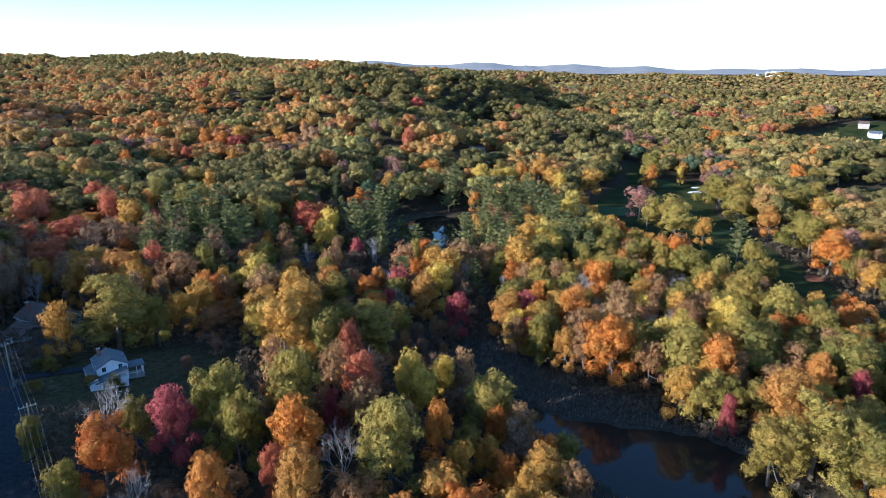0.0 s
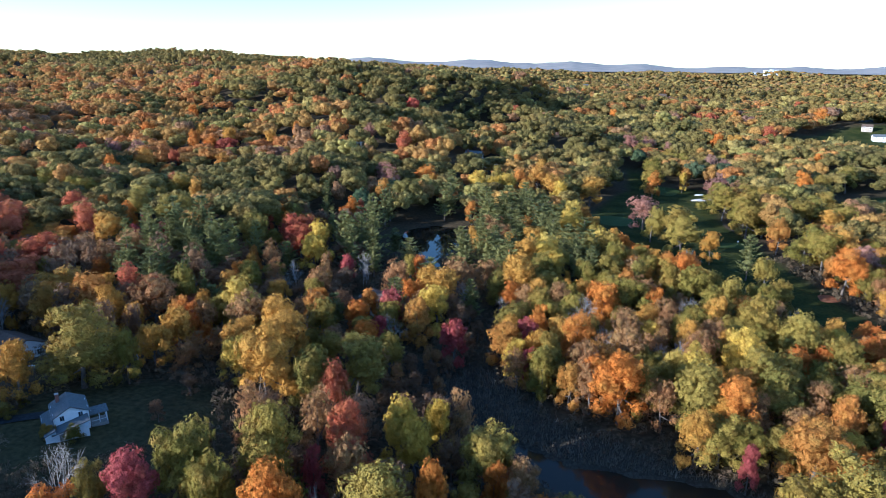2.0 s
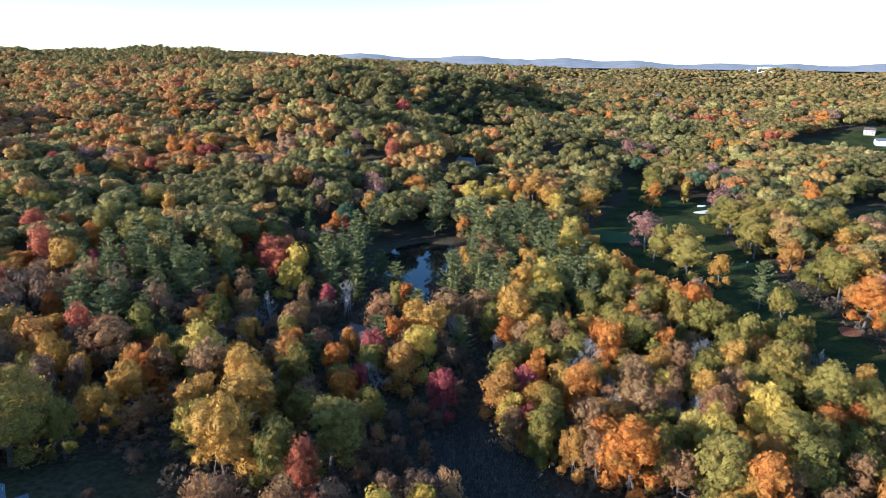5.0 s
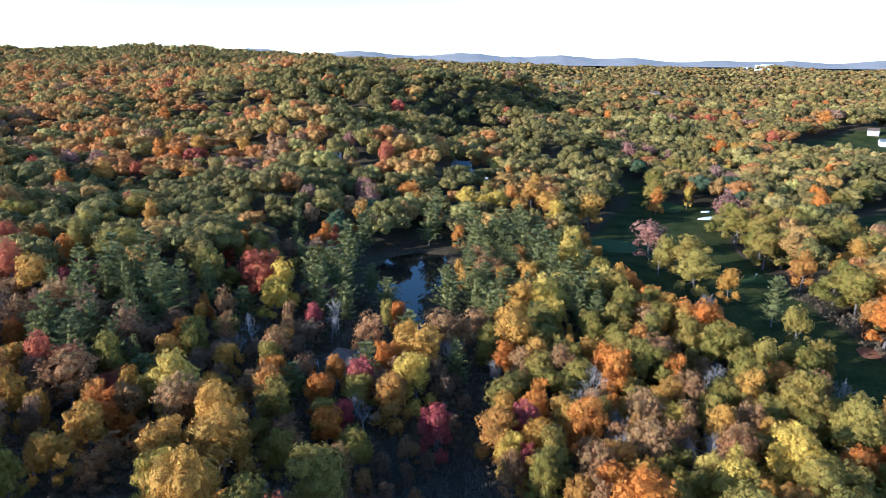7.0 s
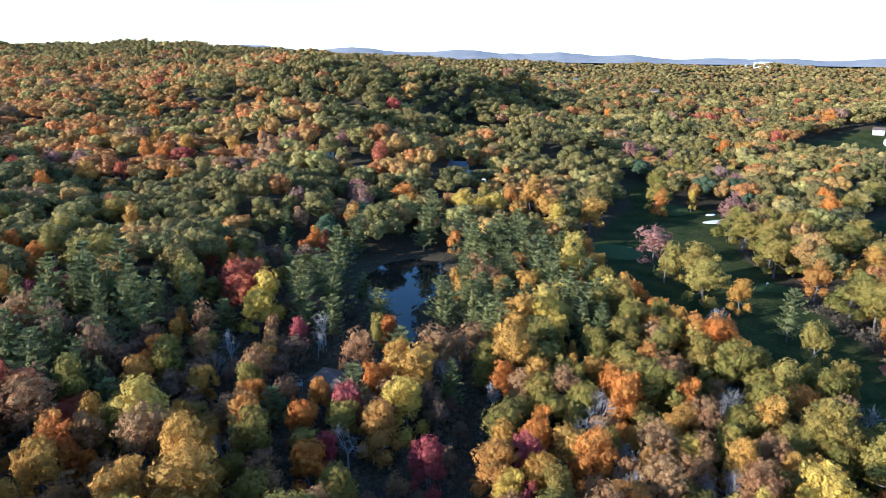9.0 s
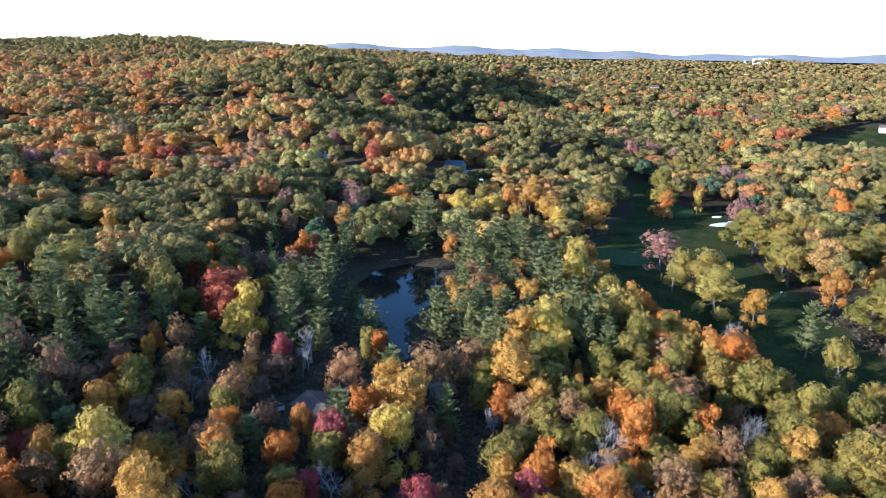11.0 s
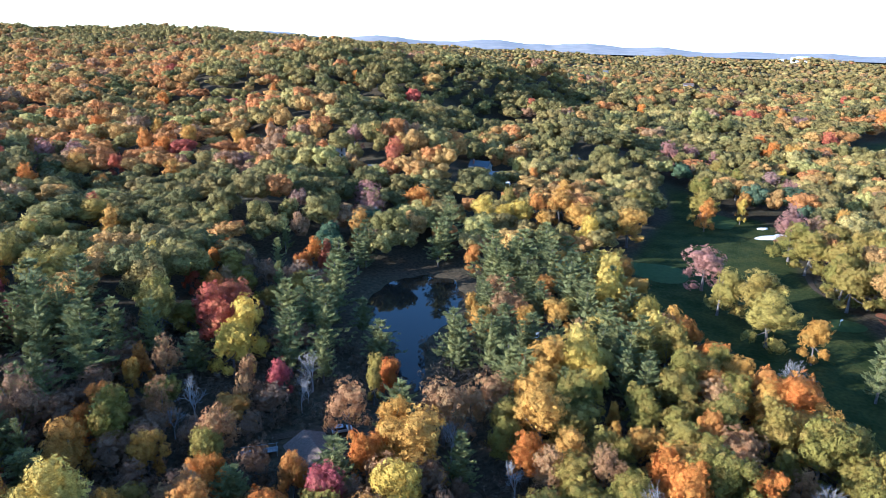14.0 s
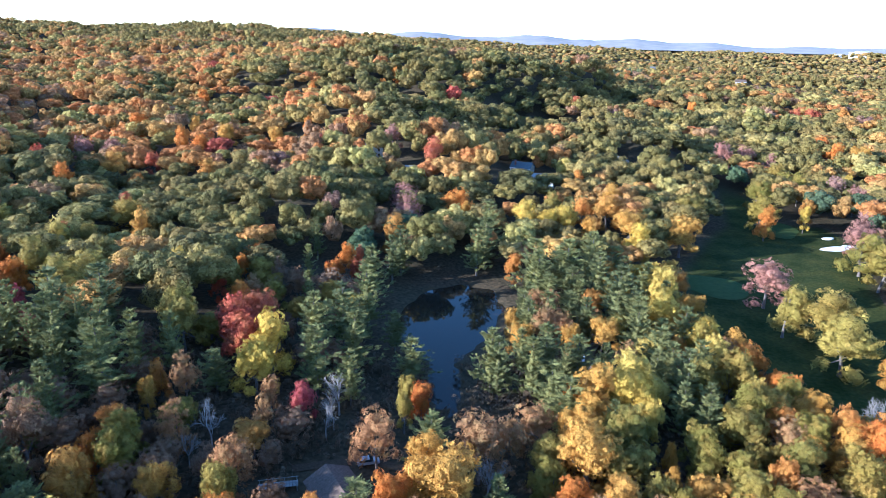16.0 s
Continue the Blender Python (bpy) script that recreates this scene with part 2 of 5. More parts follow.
SIDING = rough_paint("white_siding", (0.7, 0.71, 0.72), (0.8, 0.8, 0.8), 0.8, 0.6)
SHINGLES = rough_paint("grey_shingles", (0.085, 0.092, 0.098), (0.15, 0.156, 0.162), 2.5, 0.9, 0.03)
BROWN_SHINGLES = rough_paint("brown_shingles", (0.085, 0.06, 0.045), (0.15, 0.105, 0.08), 2.5, 0.9, 0.03)
TAN_SIDING = rough_paint("tan_siding", (0.32, 0.26, 0.2), (0.42, 0.35, 0.28), 0.8, 0.7)
BRICK_RED = rough_paint("chimney_brick", (0.18, 0.08, 0.06), (0.3, 0.15, 0.11), 4.0, 0.9, 0.02)
GLASS, _tree, _bsdf = material("window_glass", 0.08)
_bsdf.inputs["Base Color"].default_value = (0.02, 0.025, 0.03, 1)
ASPHALT = rough_paint("asphalt", (0.022, 0.023, 0.026), (0.042, 0.043, 0.046), 1.5, 0.9, 0.02)
GRAVEL = rough_paint("gravel", (0.07, 0.06, 0.05), (0.14, 0.118, 0.098), 3.0, 0.95, 0.05)
DIRT = rough_paint("trodden_dirt", (0.05, 0.036, 0.022), (0.085, 0.06, 0.036), 2.0, 0.95, 0.04)
SAND = rough_paint("bunker_sand", (0.62, 0.58, 0.5), (0.78, 0.74, 0.66), 1.5, 0.95, 0.05)
GREEN_TURF = rough_paint("close_mown_turf", (0.036, 0.052, 0.013), (0.054, 0.072, 0.018), 0.5, 0.9)
POLE_WOOD = rough_paint("weathered_pole", (0.17, 0.15, 0.13), (0.3, 0.27, 0.24), 3.0, 0.9, 0.02)
PLANK = rough_paint("grey_planks", (0.2, 0.19, 0.18), (0.34, 0.32, 0.3), 2.0, 0.85, 0.02)
WIRE, _tree, _bsdf = material("aluminium_wire", 0.4)
_bsdf.inputs["Base Color"].default_value = (0.22, 0.22, 0.22, 1)
RUBBER, _tree, _bsdf = material("tyre_rubber", 0.85)
_bsdf.inputs["Base Color"].default_value = (0.02, 0.02, 0.02, 1)
REED = rough_paint("dry_reeds", (0.07, 0.06, 0.045), (0.16, 0.13, 0.095), 0.6, 0.9)
BRUSH = leaf_material("brush_leaves", [(0.12, 0.09, 0.055), (0.15, 0.11, 0.07), (0.11, 0.09, 0.055)], (0.18, 0.11, 0.065))

# ---- ground, water, distance ----
def raw_mesh(name, verts, faces, mat):
    """A mesh from arrays: faces all with the same number of corners."""
    verts, faces = np.asarray(verts, np.float32), np.asarray(faces, np.int32)
    me = bpy.data.meshes.new(name)
    n, k = faces.shape
    me.vertices.add(len(verts)), me.loops.add(n * k), me.polygons.add(n)
    me.vertices.foreach_set("co", verts.ravel())
    me.loops.foreach_set("vertex_index", faces.ravel())
    me.polygons.foreach_set("loop_start", np.arange(0, n * k, k, dtype=np.int32))
    me.materials.append(mat)
    me.update(calc_edges=True)
    return me


def steps(parts):
    """Grid lines: stretches of (from, to, step)."""
    return np.array(sorted({round(float(v), 3) for a, b, s in parts for v in np.arange(a, b + 0.01, s)}))


gx = steps([(-4700, -1500, 160), (-1500, -500, 50), (-500, -180, 16), (-180, 200, 3), (200, 520, 16), (520, 1600, 54), (1600, 4800, 160)])
gy = steps([(-600, 0, 60), (0, 40, 10), (40, 420, 3), (420, 800, 14), (800, 1800, 40), (1800, 4700, 145)])
X, Y = np.meshgrid(gx, gy)
Z = ground_height(X, Y)
ny, nx = X.shape
ids = np.arange(nx * ny).reshape(ny, nx)
quads = np.stack([ids[:-1, :-1], ids[:-1, 1:], ids[1:, 1:], ids[1:, :-1]], -1).reshape(-1, 4)
me = raw_mesh("ground", np.stack([X, Y, Z], -1).reshape(-1, 3), quads, GROUND)
me.polygons.foreach_set("use_smooth", np.ones(len(quads), bool))
turf = np.minimum.reduce([away(X, Y, a) for a in (FAIRWAY, FAIRWAY_EAST, LAWNS)])
# the yard's grass is browned by less turf colour, in place of deeper shade
mown = np.maximum(1 - smooth(-2, 5, turf), 0.4 * (1 - smooth(-2, 5, away(X, Y, YARD))))
for name, values in (("turf", mown), ("marsh", 1 - smooth(-3, 5, away(X, Y, MARSH)))):
    at = me.attributes.new(name, "FLOAT", "POINT")
    at.data.foreach_set("value", values.ravel().astype(np.float32))
ground = tagged(new("ground", me), "leaf-strewn woodland floor with mown grass clearings", "ground", kind="structure")


def flat_area(name, outline, z, mat):
    """A level sheet inside an outline."""
    bm = bmesh.new()
    bmesh.ops.triangulate(bm, faces=[bm.faces.new([bm.verts.new((x, y, z)) for x, y in outline])])
    me = bpy.data.meshes.new(name)
    bm.to_mesh(me), bm.free()
    me.materials.append(mat)
    return new(name, me)


def widened(outline, by):
    cx, cy = np.mean(outline, axis=0)
    return [(x + by * (x - cx) / math.hypot(x - cx, y - cy), y + by * (y - cy) / math.hypot(x - cx, y - cy)) for x, y in outline]


tagged(flat_area("water", widened(POND, 2.5), 0.0, WATER), "still dark pond reflecting the sky", "pond", kind="structure")
tagged(flat_area("water", widened(POOL, 2.0), 0.0, WATER), "dark slow pool in a marshy stream", "stream", kind="structure")


def far_hills(name, rings, mat):
    """Long low wooded hills on the horizon: distance, foot, and humps of (bearing, width, height)."""
    far, foot, humps = rings
    bearings = np.radians(np.arange(-60, 61, 0.5))
    top = np.full(len(bearings), 0.0)
    for b, w, h in humps:
        top += h * np.exp(-(((np.degrees(bearings) - b) / w) ** 2))
    top += np.array([4 * noise.noise((b * 60, far * 0.01, 0)) + 8 * noise.noise((b * 14, far * 0.01, 3)) for b in bearings])
    verts, n = [], len(bearings)
    for back, share in ((0, 0), (120, 0.45), (300, 0.85), (480, 1.0), (800, 0.6)):
        for b, h in zip(bearings, top):
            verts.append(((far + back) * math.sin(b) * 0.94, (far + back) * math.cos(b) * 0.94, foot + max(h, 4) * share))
    ids = np.arange(len(verts)).reshape(5, n)
    quads = np.stack([ids[:-1, :-1], ids[:-1, 1:], ids[1:, 1:], ids[1:, :-1]], -1).reshape(-1, 4)
    me = raw_mesh(name, verts, quads, mat)
    me.polygons.foreach_set("use_smooth", np.ones(len(quads), bool))
    return tagged(new(name, me), "hazy blue-grey wooded hills on the horizon", "hills", kind="structure")


# distance haze is painted in: a pale greyed colour for the far woods
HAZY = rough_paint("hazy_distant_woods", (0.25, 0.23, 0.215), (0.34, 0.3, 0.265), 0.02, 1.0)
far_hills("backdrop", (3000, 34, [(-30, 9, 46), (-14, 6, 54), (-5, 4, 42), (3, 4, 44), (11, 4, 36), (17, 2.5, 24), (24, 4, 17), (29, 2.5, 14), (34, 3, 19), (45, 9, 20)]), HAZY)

# ---- trees: how they grow ----
def directions(rng, n, low=-1.0):
    z = rng.uniform(low, 1, n)
    a = rng.uniform(0, 2 * np.pi, n)
    s = np.sqrt(1 - z * z)
    return np.stack([s * np.cos(a), s * np.sin(a), z], -1)


def cards(rng, at, facing, size, stretch=1.0, along=None):
    """Small leaf sprays: four-cornered, bent along their middle."""
    n = len(at)
    facing = facing / np.linalg.norm(facing, axis=1, keepdims=True)
    u = np.cross(facing, rng.normal(size=(n, 3))) if along is None else along
    u /= np.linalg.norm(u, axis=1, keepdims=True)
    v = np.cross(facing, u)
    v /= np.linalg.norm(v, axis=1, keepdims=True)
    s = size * rng.uniform(0.6, 1.35, (n, 1))
    j = rng.uniform(0.65, 1.25, (4, n, 1))
    corners = np.stack([at + u * s * j[0] * stretch, at + v * s * j[1] - facing * s * 0.35, at - u * s * j[2] * stretch, at - v * s * j[3] - facing * s * 0.35], 1)
    return corners.reshape(-1, 3), np.arange(n * 4).reshape(-1, 4)


G = (1 + 5**0.5) / 2
ICO_V = np.array([(-1, G, 0), (1, G, 0), (-1, -G, 0), (1, -G, 0), (0, -1, G), (0, 1, G), (0, -1, -G), (0, 1, -G), (G, 0, -1), (G, 0, 1), (-G, 0, -1), (-G, 0, 1)]) / math.sqrt(1 + G * G)
ICO_F = np.array([(0, 11, 5), (0, 5, 1), (0, 1, 7), (0, 7, 10), (0, 10, 11), (1, 5, 9), (5, 11, 4), (11, 10, 2), (10, 7, 6), (7, 1, 8), (3, 9, 4), (3, 4, 2), (3, 2, 6), (3, 6, 8), (3, 8, 9), (4, 9, 5), (2, 4, 11), (6, 2, 10), (8, 6, 7), (9, 8, 1)])


def join(parts):
    """Joins (verts, faces) with triangles or quads; triangles come out as quads with a doubled corner split off."""
    verts, tris, base = [], [], 0
    for v, f in parts:
        f = np.asarray(f) + base
        tris.append(f if f.shape[1] == 3 else np.concatenate([f[:, [0, 1, 2]], f[:, [0, 2, 3]]]))
        verts.append(v)
        base += len(v)
    return np.concatenate(verts), np.concatenate(tris)


def tube(points, radii, sides=5):
    """A tapered limb along points."""
    points = np.asarray(points, float)
    verts, faces = [], []
    for i, (p, r) in enumerate(zip(points, radii)):
        d = points[min(i + 1, len(points) - 1)] - points[max(i - 1, 0)]
        d /= np.linalg.norm(d) + 1e-9
        u = np.cross(d, (0.31, 0.95, 0.1))
        u /= np.linalg.norm(u) + 1e-9
        v = np.cross(d, u)
        for k in range(sides):
            a = 2 * math.pi * k / sides
            verts.append(p + r * (math.cos(a) * u + math.sin(a) * v))
    for i in range(len(points) - 1):
        for k in range(sides):
            faces.append((i * sides + k, i * sides + (k + 1) % sides, (i + 1) * sides + (k + 1) % sides, (i + 1) * sides + k))
    return np.array(verts), np.array(faces)


def lobes_of(rng, tall, wide, count, skirt=0):
    """The boughs of a crown 5 m in radius on a tree 16 m tall: some large, some small ones that stand out, and low ones round the foot."""
    big = max(4, count * 5 // 9)
    d = directions(rng, count, -0.8)
    far = np.where(np.arange(count) < big, rng.uniform(0.4, 0.85, count), rng.uniform(0.82, 1.12, count))
    c = d * (5 * 0.64 * wide, 5 * 0.64 * wide, 16 * 0.27 * tall) * far[:, None]
    c[0] = (0, 0, 0.5)
    c += rng.normal(size=3) * (0.5, 0.5, 0.2)
    c[:, 2] += 16 * 0.56
    r = 5 * np.where(np.arange(count) < big, rng.uniform(0.36, 0.54, count), rng.uniform(0.2, 0.34, count))
    a = rng.uniform(0, 6.28) + np.arange(skirt) * 6.28 / max(1, skirt)
    low = np.stack([np.cos(a) * 3.4 * wide, np.sin(a) * 3.4 * wide, rng.uniform(2.6, 4.4, skirt)], -1)
    return np.concatenate([c, low]), np.concatenate([r, rng.uniform(1.3, 2.0, skirt)])


def broad_crown(rng, lobes, n_cards, size, core=0.84):
    c, r = lobes
    parts = []
    if core:
        for p, q in zip(c, r):
            parts.append((p + ICO_V * q * core * rng.uniform(0.85, 1.1, (12, 1)), ICO_F))
    pick = rng.choice(len(c), n_cards * 2, p=r**2 / (r**2).sum())
    d = directions(rng, n_cards * 2, -0.8)
    at = c[pick] + d * (r[pick] * rng.uniform(0.82, 1.14, n_cards * 2))[:, None]
    gap = np.linalg.norm(at[:, None] - c[None], axis=2) / r
    keep = np.where(gap.min(1) > 0.8)[0][:n_cards]
    parts.append(cards(rng, at[keep], d[keep] + rng.normal(size=(len(keep), 3)) * 0.4, size))
    return join(parts)


def broad_trunk(rng, lobes):
    c, r = lobes
    lean = rng.normal(size=2) * 0.4
    top = np.array([lean[0], lean[1], 10.5])
    spine = [np.array([0, 0, -0.6]), np.array([0.05, 0, 1.2]), np.array([lean[0] * 0.4, lean[1] * 0.4, 4.5]), top]
    parts = [tube(spine, (0.42, 0.3, 0.24, 0.08), 6)]
    for k in rng.choice(len(c), min(6, len(c)), replace=False):
        foot = spine[2] + (top - spine[2]) * rng.uniform(-0.15, 0.5)
        mid = (foot + c[k]) / 2 + (0, 0, -0.4)
        parts.append(tube([foot, mid, c[k]], (0.16, 0.1, 0.04), 4))
    return join(parts)


def pine_crown(rng, n_whorls, per, size):
    """White pine: upswept plumes in uneven whorls with gaps between, 19 m tall, 4.2 m in radius."""
    at, face, along, body = [], [], [], []
    heavy = rng.uniform(0, 2 * np.pi)
    for w in range(n_whorls):
        t = w / (n_whorls - 1)
        z = 3.2 + 15.2 * t + rng.normal() * 0.3
        reach = 4.7 * (1 - t) ** 0.72 * rng.uniform(0.75, 1.15) + 0.35
        arms = 6 if t < 0.65 else 4
        for a in rng.uniform(0, 2 * np.pi) + np.arange(arms) * 2 * np.pi / arms + rng.normal(size=arms) * 0.3:
            if rng.random() < 0.12:
                continue
            long = reach * rng.uniform(0.55, 1.15) * (1 + 0.22 * math.cos(a - heavy))
            lift = rng.uniform(0.1, 0.3) + 0.45 * t
            for s in np.linspace(0.28, 1.0, per):
                p = np.array([math.cos(a) * long * s, math.sin(a) * long * s, z + lift * long * s * s])
                for side in (-0.75, 0.0, 0.75):
                    b = a + side + rng.normal() * 0.25
                    at.append(p + np.array([math.cos(b), math.sin(b), 0.2]) * 0.5 * (1.1 - 0.4 * s) + rng.normal(size=3) * (0.18, 0.18, 0.12))
                    along.append((math.cos(b), math.sin(b), 0.5 + rng.normal() * 0.25))
                    face.append((math.cos(a) * 0.35, math.sin(a) * 0.35, 0.8) + rng.normal(size=3) * 0.45)
    for t in (0.02, 0.2, 0.38, 0.56, 0.74):
        body.append((ICO_V * (1.9 * (1 - t) + 0.2, 1.9 * (1 - t) + 0.2, 1.8) * rng.uniform(0.7, 1.2, (12, 1)) + (0, 0, 5.2 + 12 * t), ICO_F))
    return join(body + [cards(rng, np.array(at), np.array(face), size, 1.9, np.array(along))])


def pine_trunk(rng):
    parts = [tube([(0, 0, -0.6), (0, 0.05, 6), (0.05, 0, 18.5)], (0.36, 0.26, 0.04), 6)]
    for z in (3.2, 4.4, 5.5, 6.8):
        a = rng.uniform(0, 6.28)
        parts.append(tube([(0, 0, z), (math.cos(a) * 2.6, math.sin(a) * 2.6, z + 0.5)], (0.08, 0.02), 3))
    return join(parts)


def bare_boughs(rng):
    """A leafless crown: boughs that fork into twigs, 11 m tall."""
    parts = []

    def fork(p, d, long, thick, depth):
        q = p + d * long
        parts.append(tube([p, (p + q) / 2 + rng.normal(size=3) * long * 0.05, q], (thick, thick * 0.8, thick * 0.55), 3))
        if depth == 0:
            return
        for _ in range(3 if depth > 2 else 4):
            e = d + rng.normal(size=3) * 0.48 + (0, 0, 0.12)
            fork(q if rng.random() < 0.7 else (p + q) / 2, e / np.linalg.norm(e), long * rng.uniform(0.6, 0.82), thick * 0.55, depth - 1)

    for _ in range(4):
        d = np.array([*rng.normal(size=2) * 0.45, 1.0])
        fork(np.array([0, 0, 2.6]), d / np.linalg.norm(d), 2.5, 0.13, 4)
    return join(parts)


def mesh_of(name, made, mat):
    return raw_mesh(name, made[0], made[1], mat)


KINDS = {
    "orange": ("maple_tree", "full round maple with bright orange autumn leaves", "orange maples"),
    "golden": ("sugar_maple_tree", "broad maple with golden-brown autumn leaves", "golden maples"),
    "yellow": ("tulip_tree", "tall tree with clear yellow autumn leaves", "yellow trees"),
    "lime": ("hickory_tree", "large tree turning from green to yellow", "yellow-green trees"),
    "green": ("oak_tree", "spreading oak still in dull green leaf", "green oaks"),
    "red": ("red_maple_tree", "maple with coral-red autumn leaves", "red maples"),
    "crimson": ("red_maple_tree", "small maple with deep crimson leaves", "crimson maples"),
    "russet": ("red_oak_tree", "thinning oak with tan and russet leaves", "russet oaks"),
    "pink": ("red_oak_tree", "oak with dusty pink-brown autumn leaves", "pink-brown oaks"),
    "dusky": ("withering_tree", "thinning tree with few withered grey-brown leaves", "withering trees"),
    "pine": ("pine_tree", "tall dark blue-green white pine with level plumes", "white pines"),
    "bare": ("bare_tree", "leafless grey tree with fine pale twigs", "bare trees"),
}
rng = np.random.default_rng(7)
SHAPES = [lobes_of(rng, t, w, n, 4) for t, w, n in ((1, 1, 18), (1.15, 0.9, 20), (0.85, 1.1, 18), (1.05, 1.0, 15), (0.95, 0.95, 22), (1.2, 0.8, 17), (0.9, 1.15, 20), (1.1, 0.95, 16), (1.0, 1.05, 19))]
SOURCES = {}


def source(kind, fine, shape):
    """A first tree of each kind, fineness and shape; all others are copies."""
    key = (kind, fine, shape)
    if key in SOURCES:
        return SOURCES[key]
    r = np.random.default_rng(100 + shape + 10 * fine)
    if kind == "pine":
        crown, trunk, bark, mat = pine_crown(r, 13 if fine else 12, 4 if fine else 3, 0.36 if fine else 0.45), pine_trunk(r), BARK, LEAF["pine"]
    elif kind == "bare":
        crown, trunk, bark, mat = bare_boughs(r), tube([(0, 0, -0.6), (0, 0, 1.2), (0.05, 0, 3.2)], (0.3, 0.22, 0.16), 6), PALE_BARK, PALE_BARK
        trunk = join([trunk])
    else:
        thin = kind in ("russet", "pink", "dusky")
        lobes = SHAPES[shape]
        n, size = ((860, 0.46) if fine else (380, 0.65))
        crown = broad_crown(r, lobes if fine else (np.r_[lobes[0][:11], lobes[0][-3:]], np.r_[lobes[1][:11] * 1.1, lobes[1][-3:]]), int(n * (0.8 if thin else 1)), size * (0.9 if thin else 1), 0.62 if thin else 0.82)
        trunk, bark, mat = broad_trunk(r, lobes), BARK, LEAF[kind]
    SOURCES[key] = (mesh_of("trunk", trunk, bark), mesh_of("crown", crown, mat))
    return SOURCES[key]


def plant(kind, x, y, radius, fine, spin, grown=1.0):
    """One tree with its foot on the ground."""
    small, kind = kind == "small pine", kind.replace("small ", "")
    shape = int(spin * 997) % (9 if kind != "bare" else 4)
    trunk, crown = source(kind, fine, shape)
    name, label, group = KINDS[kind]
    if kind == "pine":
        wide, high = radius / 4.7, (12 if small else min(max(11.5 + 1.3 * radius, 12), 22)) / 19
    elif kind == "bare":
        wide, high = radius / 4.5, min(max(6 + 1.8 * radius, 8), 15) / 11
    else:
        wide, high = radius / 5.2, min(max(7.5 + 1.75 * radius, 8), 19) / 16
    top = tagged(new(name), label, "tree", group)
    for part_name, me in (("trunk", trunk), ("crown", crown)):
        o = new(part_name, me)
        o.parent = top
    top.matrix_basis = pose(x, y, float(ground_height(x, y)), 0, 0, spin * 360) @ Matrix.Diagonal((wide, wide, high * grown, 1))
    PLANTED.append((x, y, radius))
    return top


PLANTED = []

# ---- the trees that can be told apart: foot x, y and crown radius ----
ORANGE_MAPLES_NEAR = [
    (-33.7, 81.2, 3.2), (-51.5, 85.9, 4.5), (-24.1, 94.1, 4.7), (17.5, 99.6, 3.1), (-0.9, 101.6, 3.1), (9.7, 107.8, 2.5),
    (81.4, 127.3, 3.6), (60.5, 128.9, 5.4), (39.7, 139.6, 6.4), (-63.7, 164.6, 4.1), (109.9, 166.8, 3.5), (35.6, 167.3, 4.5),
    (-66.2, 169.6, 3.9), (-92.3, 176.1, 6.8), (43.8, 176.5, 2.4), (-32.9, 181, 3.8), (28.7, 181.7, 3.1), (47.5, 186.1, 5),
    (62.9, 188.9, 4.2), (-35.4, 190.9, 3.4), (49.4, 191.7, 4.5), (-20.3, 193.8, 2.9), (47.4, 197, 3.5), (-7.8, 199.8, 3.8),
    (-102.7, 201.4, 3.5), (-62.7, 201.9, 3.2), (60.5, 209.5, 3.8), (-63.5, 211.5, 3.3), (136.5, 219, 7.8), (83, 219.5, 6.2),
    (79.7, 227.1, 4.1), (-63.5, 229.9, 2.7),
]
ORANGE_MAPLES_FAR = [
    (-6.5, 233.2, 2.9), (26.3, 236.7, 3.1), (-124.7, 265.8, 3.4), (-61.2, 270.1, 4.7), (-125.6, 271.8, 3.2), (-62.7, 276.5, 3.3),
    (-43.1, 304.1, 2.8), (-70.6, 307.3, 4.3), (-42.7, 308.1, 3), (-41, 317.9, 3.4), (16.1, 321.4, 3.4), (199.1, 360.3, 7.1),
    (46.5, 382, 4.9), (-8.1, 382.6, 7.5),
]
GOLDEN_MAPLES_NEAR = [
    (-21.4, 83.1, 4.1), (13.8, 87, 3.3), (3.3, 92.5, 2.7), (8, 98.8, 2.3), (68.7, 116, 5.8), (50.7, 125, 3.9),
    (-81.1, 127.3, 3.8), (-35.2, 134.7, 6.1), (-63.9, 147.7, 3.5), (-45.5, 151, 4.8), (-36.3, 154.2, 6.6), (-62.6, 158.3, 4.1),
    (-38.5, 162.9, 5.8), (64.2, 165.7, 3.9), (-45.1, 171.8, 3.7), (76.3, 177.9, 5), (-63.5, 178.1, 3.3), (-5.4, 178.3, 4.7),
    (-45.6, 179.5, 3.2), (-104.6, 184.7, 7.3), (-92.4, 185.1, 4.8), (-61.5, 195.5, 4), (-48.2, 197.4, 3.1), (0.8, 202.4, 7.8),
    (-3.7, 209.1, 4.7), (41.4, 210.4, 1.8), (26.2, 211.9, 6.8), (86, 213.4, 3.7), (42.6, 217.9, 1.9), (23.4, 223, 3.9),
    (28.1, 223.6, 4.7), (-63.6, 224.3, 2.3),
]
GOLDEN_MAPLES_FAR = [
    (30.9, 233.3, 6.1), (-115.6, 233.6, 6.1), (149, 246.6, 8.5), (106, 255.2, 4.2), (139.1, 268.7, 5.2), (14.1, 277.8, 2.5),
    (164.6, 280.5, 8.5), (-28, 341.4, 5.8), (81.2, 355.7, 8.5), (45.8, 360.6, 4.1), (62.6, 362.2, 7.8), (56.8, 380.1, 7.2),
    (152, 408.4, 4.2),
]
